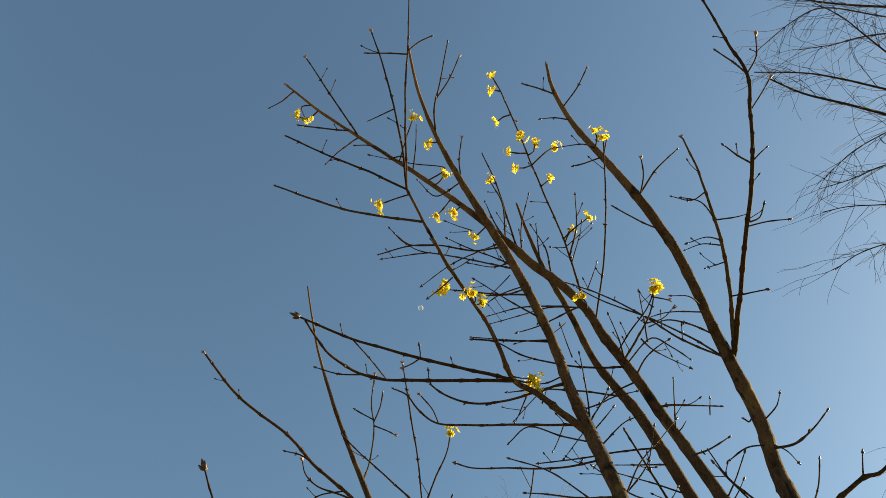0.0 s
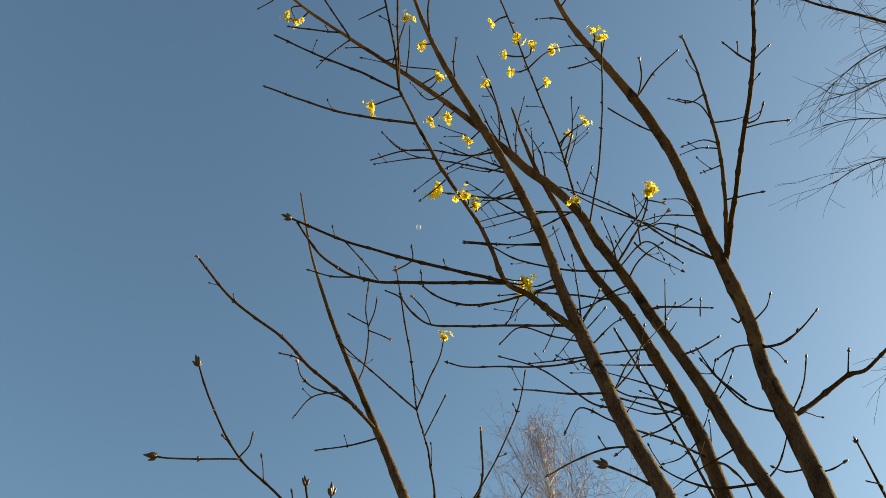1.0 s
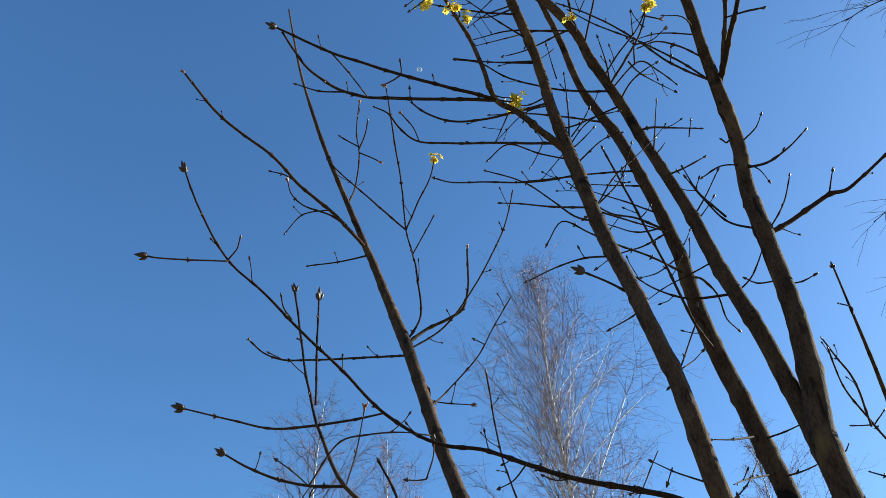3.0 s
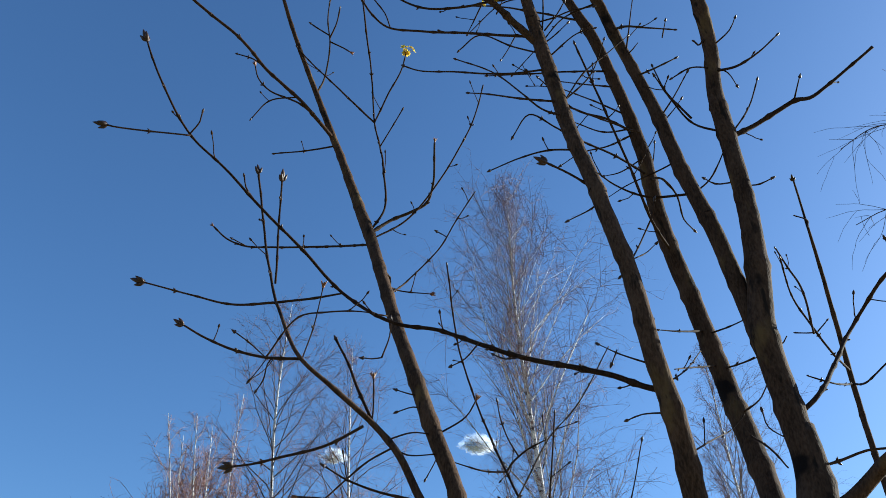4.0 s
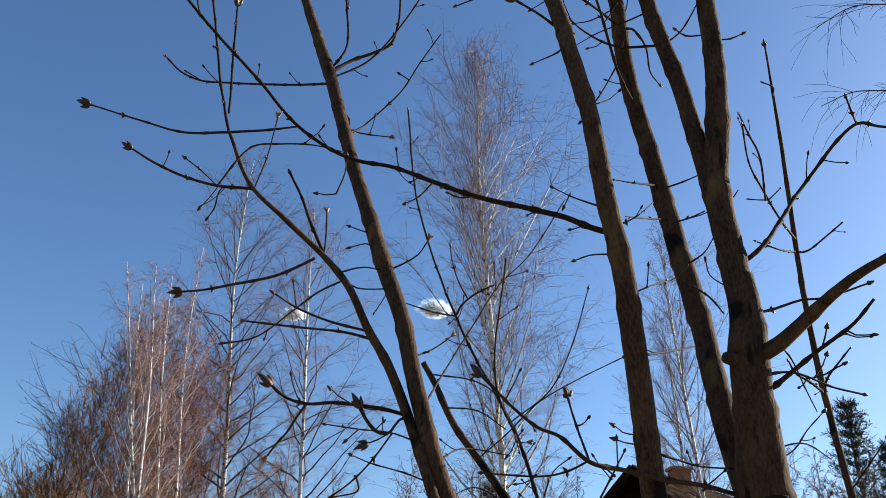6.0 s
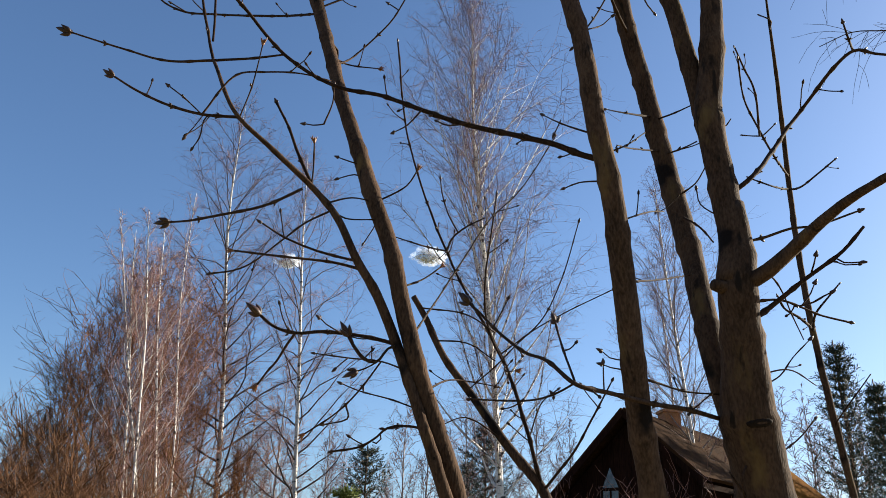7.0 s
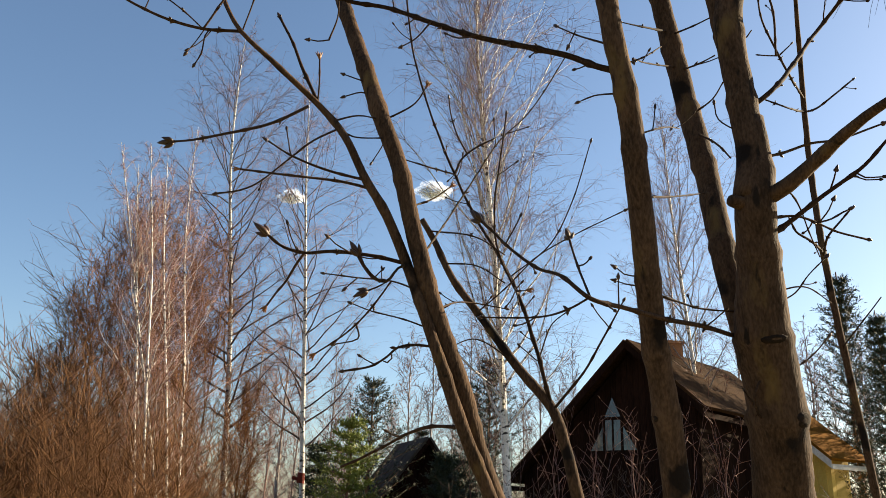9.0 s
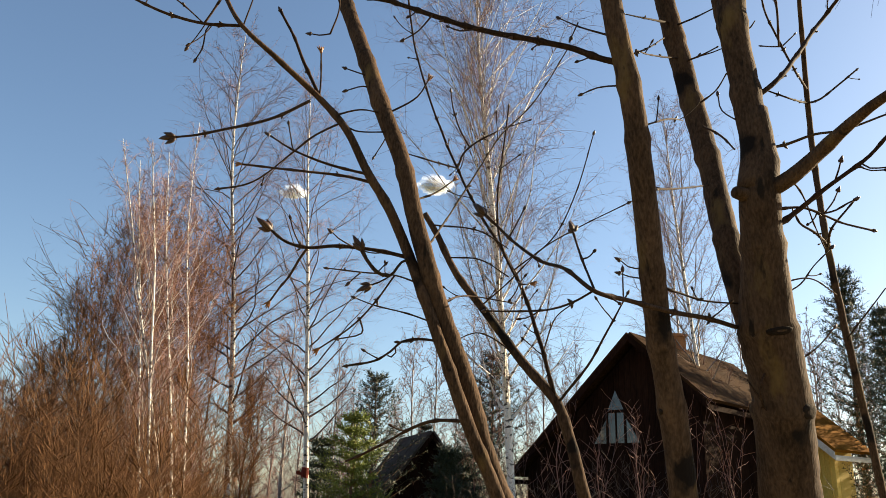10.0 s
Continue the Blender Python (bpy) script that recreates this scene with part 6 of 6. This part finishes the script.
# ---- conifers ----
def conifer(name, place, height, width, seed, label, needle, dense, up):
    """Trunk, whorls of boughs, and needle sprays set along the boughs."""
    rng = random.Random(seed)
    thing = empty(name, place, label, "conifer")
    v, f = [], []
    pts = [Vector((0.03 * math.sin(i), 0.03 * math.cos(i * 2), height * i / 12)) for i in range(13)]
    tube(v, f, pts, [0.11 * height / 8 * (1 - i / 13) + 0.01 for i in range(13)], 8, wobble=0.1, rng=rng)
    mesh_object("trunk", v, f, CONIFER_BARK, thing)
    bv, bf, nv, nf = [], [], [], []
    whorls = int(height * 2.6)
    for w in range(whorls):
        z = height * (0.10 + 0.88 * w / whorls)
        g = 1 - z / height
        for k in range(6):
            az = w * 0.7 + k * 1.05 + rng.uniform(-0.3, 0.3)
            reach = width * (g ** 0.8) * rng.uniform(0.65, 1.15) + 0.12
            b = path_of(rng, Vector((0, 0, z)), Vector((math.cos(az), math.sin(az), up)), reach, 5, Vector((0, 0, 0.05)), 0.08)
            for j in range(5):
                prism(bv, bf, b[j], b[j + 1], 0.02 * (1 - j / 6), 0.02 * (1 - (j + 1) / 6))
                for _ in range(dense):
                    s = b[j].lerp(b[j + 1], rng.random())
                    way = (b[j + 1] - b[j]).normalized() * 0.6 + Vector((rng.gauss(0, 0.6), rng.gauss(0, 0.6), rng.gauss(0.25, 0.4)))
                    tip = s + way.normalized() * rng.uniform(0.14, 0.32)
                    # a spray: crossed slivers of needles round the shoot
                    for q in range(5):
                        c = s.lerp(tip, 0.2 + 0.18 * q)
                        n = Vector((rng.gauss(0, 1), rng.gauss(0, 1), rng.gauss(0, 1))).normalized()
                        e = c + way.normalized() * 0.06 + n * 0.07
                        o = n.cross(way).normalized() * 0.016
                        i = len(nv)
                        nv.extend([c - o, c + o, e])
                        nf.append((i, i + 1, i + 2))
    tagged(mesh_object("bough_work", bv, bf, CONIFER_BARK, thing), kind="stuff")
    tagged(mesh_object("needle_sprays", nv, nf, needle, thing, smooth=False), kind="stuff")
    return thing


conifer("pine_tree", (1.61, 31.84, -0.05), 6.5, 3.1, 1, "dark green young pine with upturned boughs", NEEDLE, 7, 0.55)
conifer("spruce_tree", (0.70, 24.55, -0.05), 4.2, 1.5, 2, "bright green young spruce standing before a pine", FRESH, 11, 0.2)
conifer("spruce_tree", (-0.28, 26.81, -0.05), 3.6, 0.9, 3, "dark green young spruce beside a birch", NEEDLE, 10, 0.2)
conifer("pine_tree", (7.02, 35.33, -0.05), 8.3, 3.7, 4, "dark pine half hidden behind a birch", NEEDLE, 8, 0.5)
conifer("pine_tree", (18.52, 26.31, -0.05), 10.6, 2.9, 5, "dark dense pine beside a yellow house", NEEDLE, 8, 0.45)
conifer("pine_tree", (18.32, 24.22, -0.05), 8.6, 1.7, 6, "dark pine at the edge of the garden", NEEDLE, 9, 0.45)
conifer("juniper_bush", (3.80, 26.24, -0.05), 3.3, 1.15, 7, "dark clipped conifer beside a shed", NEEDLE, 13, 0.8)
conifer("pine_tree", (7.35, 41.64, -0.05), 7.6, 3.0, 10, "dark pine in the woods behind", NEEDLE, 7, 0.5)
conifer("spruce_tree", (4.61, 28.25, -0.05), 3.4, 1.2, 9, "low dark spruce at the corner of the brown house", NEEDLE, 11, 0.3)
conifer("pine_tree", (4.31, 37.83, -0.05), 5.2, 1.2, 8, "small dark pine in the woods behind", NEEDLE, 7, 0.5)

# unseen pines added round behind the viewer to hold back the low sky light
for i, (x, y) in enumerate(((-10.5, -1.0), (-10.0, -4.5), (-7.5, -7.5), (-4.0, -9.0), (-0.5, -9.5), (3.0, -9.5), (6.5, -9.0), (-12.0, 3.0))):
    conifer("pine_tree", (x, y, -0.05), 11.0 + 0.7 * (i % 3), 2.9, 20 + i, "unseen tall dense dark pine added to cut sky light", NEEDLE, 3, 0.35)


# ---- houses ----
def boards(thing, origin, along, up, normal, outline, step, mat, thick=0.025):
    """Vertical boards over a wall; outline gives bottom and top heights at a distance along it."""
    length = outline["length"]
    count = int(length / step)
    for i in range(count):
        a, b = i * step + 0.006, (i + 1) * step - 0.006
        ta, tb = outline["top"](a), outline["top"](b)
        if min(ta, tb) < 0.05:
            continue
        v = []
        for n in (0.0, thick):
            for s, h in ((a, 0.0), (b, 0.0), (b, tb), (a, ta)):
                v.append(origin + along * s + up * h + normal * n)
        f = [(3, 2, 1, 0), (4, 5, 6, 7), (0, 1, 5, 4), (1, 2, 6, 5), (2, 3, 7, 6), (3, 0, 4, 7)]
        mesh_object("board", v, f, mat, thing, smooth=False)


def slab(name, thing, corners, thick, mat, label=""):
    """A flat panel from four corners with thickness below."""
    c = [Vector(p) for p in corners]
    n = (c[1] - c[0]).cross(c[3] - c[0]).normalized()
    v = c + [p - n * thick for p in c]
    f = [(0, 1, 2, 3), (7, 6, 5, 4), (0, 4, 5, 1), (1, 5, 6, 2), (2, 6, 7, 3), (3, 7, 4, 0)]
    return mesh_object(name, v, f, mat, thing, smooth=False, label=label)


def gabled_house(name, front, ridge_way, half, length, eave, apex, label, wall_mat, roof_mat, board_step, window, right=None):
    """A gabled house; front is the ground point under the front apex; right: half width of a shorter right slope."""
    right = right or half
    thing = empty(name, front, label, "house")
    rw = Vector((*ridge_way, 0)).normalized()
    across = Vector((-rw.y, rw.x, 0))
    up = Vector((0, 0, 1))
    rise = (apex - eave) / half
    over = 0.45
    # wall shells
    for s in (0.0, length):
        o = rw * s
        thick = rw * (0.18 if s == 0 else -0.18)
        prof = [across * -right, across * half, across * half + up * eave, up * apex, across * -right + up * (apex - rise * right)]
        v = [o + p for p in prof] + [o + p + thick for p in prof]
        f = [(0, 1, 2, 3, 4), (9, 8, 7, 6, 5)] + [(i, (i + 1) % 5, (i + 1) % 5 + 5, i + 5) for i in range(5)]
        mesh_object("gable_wall", v, f, wall_mat, thing, smooth=False)
    for s in (-1, 1):
        wide = half if s > 0 else right
        low_eave = apex - rise * wide
        a = across * (wide * s)
        inner = across * (-0.18 * s)
        q = [a + rw * 0.19, a + rw * (length - 0.19), a + rw * (length - 0.19) + up * (low_eave - 0.05), a + rw * 0.19 + up * (low_eave - 0.05)]
        v = q + [p + inner for p in q]
        f = [(0, 1, 2, 3), (7, 6, 5, 4), (0, 4, 5, 1), (1, 5, 6, 2), (2, 6, 7, 3), (3, 7, 4, 0)]
        mesh_object("side_wall", v, f, wall_mat, thing, smooth=False)
        low = across * ((wide + over) * s) + up * (low_eave - rise * over)
        top = up * (apex + 0.03)
        r0, r1 = -rw * 0.55, rw * (length + 0.5)
        corners = [low + r0, low + r1, top + r1, top + r0] if s > 0 else [low + r1, low + r0, top + r0, top + r1]
        roof = slab("roof_slope", thing, [p + up * 0.12 for p in corners], 0.10, roof_mat)
        # roof sheets' raised seams
        n = int((length + 1) / 0.55)
        for i in range(n):
            p = r0 + rw * (0.3 + i * 0.55)
            v, f = [], []
            tube(v, f, [low + p + up * 0.135, top + p + up * 0.135], [0.025, 0.025], 5)
            mesh_object("seam", v, f, roof_mat, roof)
        # barge board on the front gable
        slab("barge_board", thing, [low + r0 * 1.03 + up * 0.13, top + r0 * 1.03 + up * 0.13, top + r0 * 1.03 - up * 0.12, low + r0 * 1.03 - up * 0.12], 0.03, DARK_WOOD if wall_mat != YELLOW else WHITE)
        slab("eave_board", thing, [low + r0 + up * 0.02, low + r1 + up * 0.02, low + r1 - up * 0.14, low + r0 - up * 0.14], 0.03, WHITE if wall_mat == YELLOW else DARK_WOOD)
    boards(thing, across * half - rw * 0.002, -across, up, -rw, {"length": half + right, "top": lambda a: eave + (half - abs(a - half)) * rise - 0.04}, board_step, wall_mat)
    if window:
        u, base, w, h, peak = window
        centre = across * u - rw * 0.03 + up * base
        win = part("window", frame_bm(centre, across, up, rw, w, h), DARK_WOOD, thing)
        v = [centre - rw * 0.012 + across * a + up * b for a, b in ((-w / 2, 0), (w / 2, 0), (w / 2, h), (-w / 2, h))]
        mesh_object("pane", v, [(0, 1, 2, 3)], GLASS, win, smooth=False)
        for s in (-1, 1):
            c = centre + across * (s * (w / 2 + 0.08))
            v = [c - rw * 0.012 + across * a + up * b for a, b in ((0, 0), (s * 0.5, 0), (0, h * 0.8))]
            mesh_object("side_pane", v, [(0, 1, 2)], GLASS, win, smooth=False)
        v = [centre - rw * 0.012 + across * a + up * b for a, b in ((-w / 2, h + 0.1), (w / 2, h + 0.1), (0, h + peak))]
        mesh_object("top_pane", v, [(0, 1, 2)], GLASS, win, smooth=False)
    return thing


def frame_bm(centre, across, up, rw, w, h):
    """Window frame bars round an opening."""
    bm = bmesh.new()
    turn = Matrix((across, rw, up)).transposed().to_4x4()
    for a, b, sx, sz in ((0, -0.04, w + 0.16, 0.08), (0, h + 0.04, w + 0.16, 0.08), (-w / 2 - 0.04, h / 2, 0.08, h), (w / 2 + 0.04, h / 2, 0.08, h), (0, h / 2, 0.05, h)):
        box(bm, (sx, 0.07, sz), Matrix.Translation(centre + across * a + up * b) @ turn)
    return bm


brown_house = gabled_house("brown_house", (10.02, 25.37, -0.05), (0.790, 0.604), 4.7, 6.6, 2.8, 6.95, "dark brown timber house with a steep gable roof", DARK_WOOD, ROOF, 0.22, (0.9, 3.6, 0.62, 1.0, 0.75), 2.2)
bm = bmesh.new()
box(bm, (0.60, 0.60, 1.7), Matrix.Translation((2.05, 1.57, 6.65)))
box(bm, (0.72, 0.72, 0.10), Matrix.Translation((2.05, 1.57, 7.55)))
chimney = part("chimney", bm, BRICK, brown_house, "short red brick chimney")
yellow_house = gabled_house("yellow_house", (15.52, 27.15, -0.05), (0.940, 0.342), 0.9, 0.9, 4.95, 5.65, "yellow boarded garden house with an orange-brown roof", YELLOW, ORANGE_ROOF, 0.18, None, 2.5)
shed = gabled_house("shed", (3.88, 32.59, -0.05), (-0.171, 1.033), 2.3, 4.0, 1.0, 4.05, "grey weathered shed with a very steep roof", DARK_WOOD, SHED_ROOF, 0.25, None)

# ---- sky things ----
def cloud(place, size, seed):
    """A billowing puff: thin shells one inside the other, so that its rim is soft."""
    bm = bmesh.new()
    for shell in range(7):
        k = 1.0 - 0.11 * shell
        r = bmesh.ops.create_icosphere(bm, subdivisions=4, radius=1.0)
        for v in r["verts"]:
            n = v.co.normalized()
            at = n * 1.7 + Vector((seed * 7.3, 0, 0))
            puff = 0.85 + 0.30 * noise.noise(at) + 0.26 * noise.noise(at * 2.3) + 0.10 * noise.noise(at * 5.1)
            v.co = Vector((n.x * 0.62, n.y * 0.34, n.z * (0.48 if n.z > 0 else 0.26))) * (size * k * puff)
    for f in bm.faces:
        f.smooth = True
    me = bpy.data.meshes.new("cloud")
    bm.to_mesh(me)
    bm.free()
    me.materials.append(CLOUD)
    ob = new("cloud", me)
    ob.matrix_world = pose(*place)
    return tagged(ob, "small white fair-weather cloud", "cloud", "clouds")


cloud((92.55, 829.36, 346.31), 34, 1)
cloud((-67.92, 853.78, 334.22), 27, 2)
bm = bmesh.new()
bmesh.ops.create_icosphere(bm, subdivisions=4, radius=13.0)
for f in bm.faces:
    f.smooth = True
me = bpy.data.meshes.new("moon")
bm.to_mesh(me)
bm.free()
me.materials.append(MOON)
moon = new("moon", me)
moon.matrix_world = pose(*(-111.74, 2227.53, 3265.60))
tagged(moon, "pale half moon in the daytime sky", "moon")

# ---- red band round a birch ----
bm = bmesh.new()
for k, (r, z) in enumerate(((0.115, 0.0), (0.125, 0.10), (0.112, 0.20))):
    bmesh.ops.create_cone(bm, cap_ends=True, segments=14, radius1=r, radius2=r * 0.97, depth=0.11, matrix=pose(0, 0, z, 4 * k, 3, 20 * k))
box(bm, (0.22, 0.06, 0.10), pose(-0.16, -0.05, 0.08, 0, 12, 10))
me = bpy.data.meshes.new("cloth_band")
bm.to_mesh(me)
bm.free()
me.materials.append(RED)
band = new("cloth_band", me)
band.matrix_world = pose(*(-0.73, 25.61, 2.12))
tagged(band, "faded red cloth band tied round a birch trunk", "band")
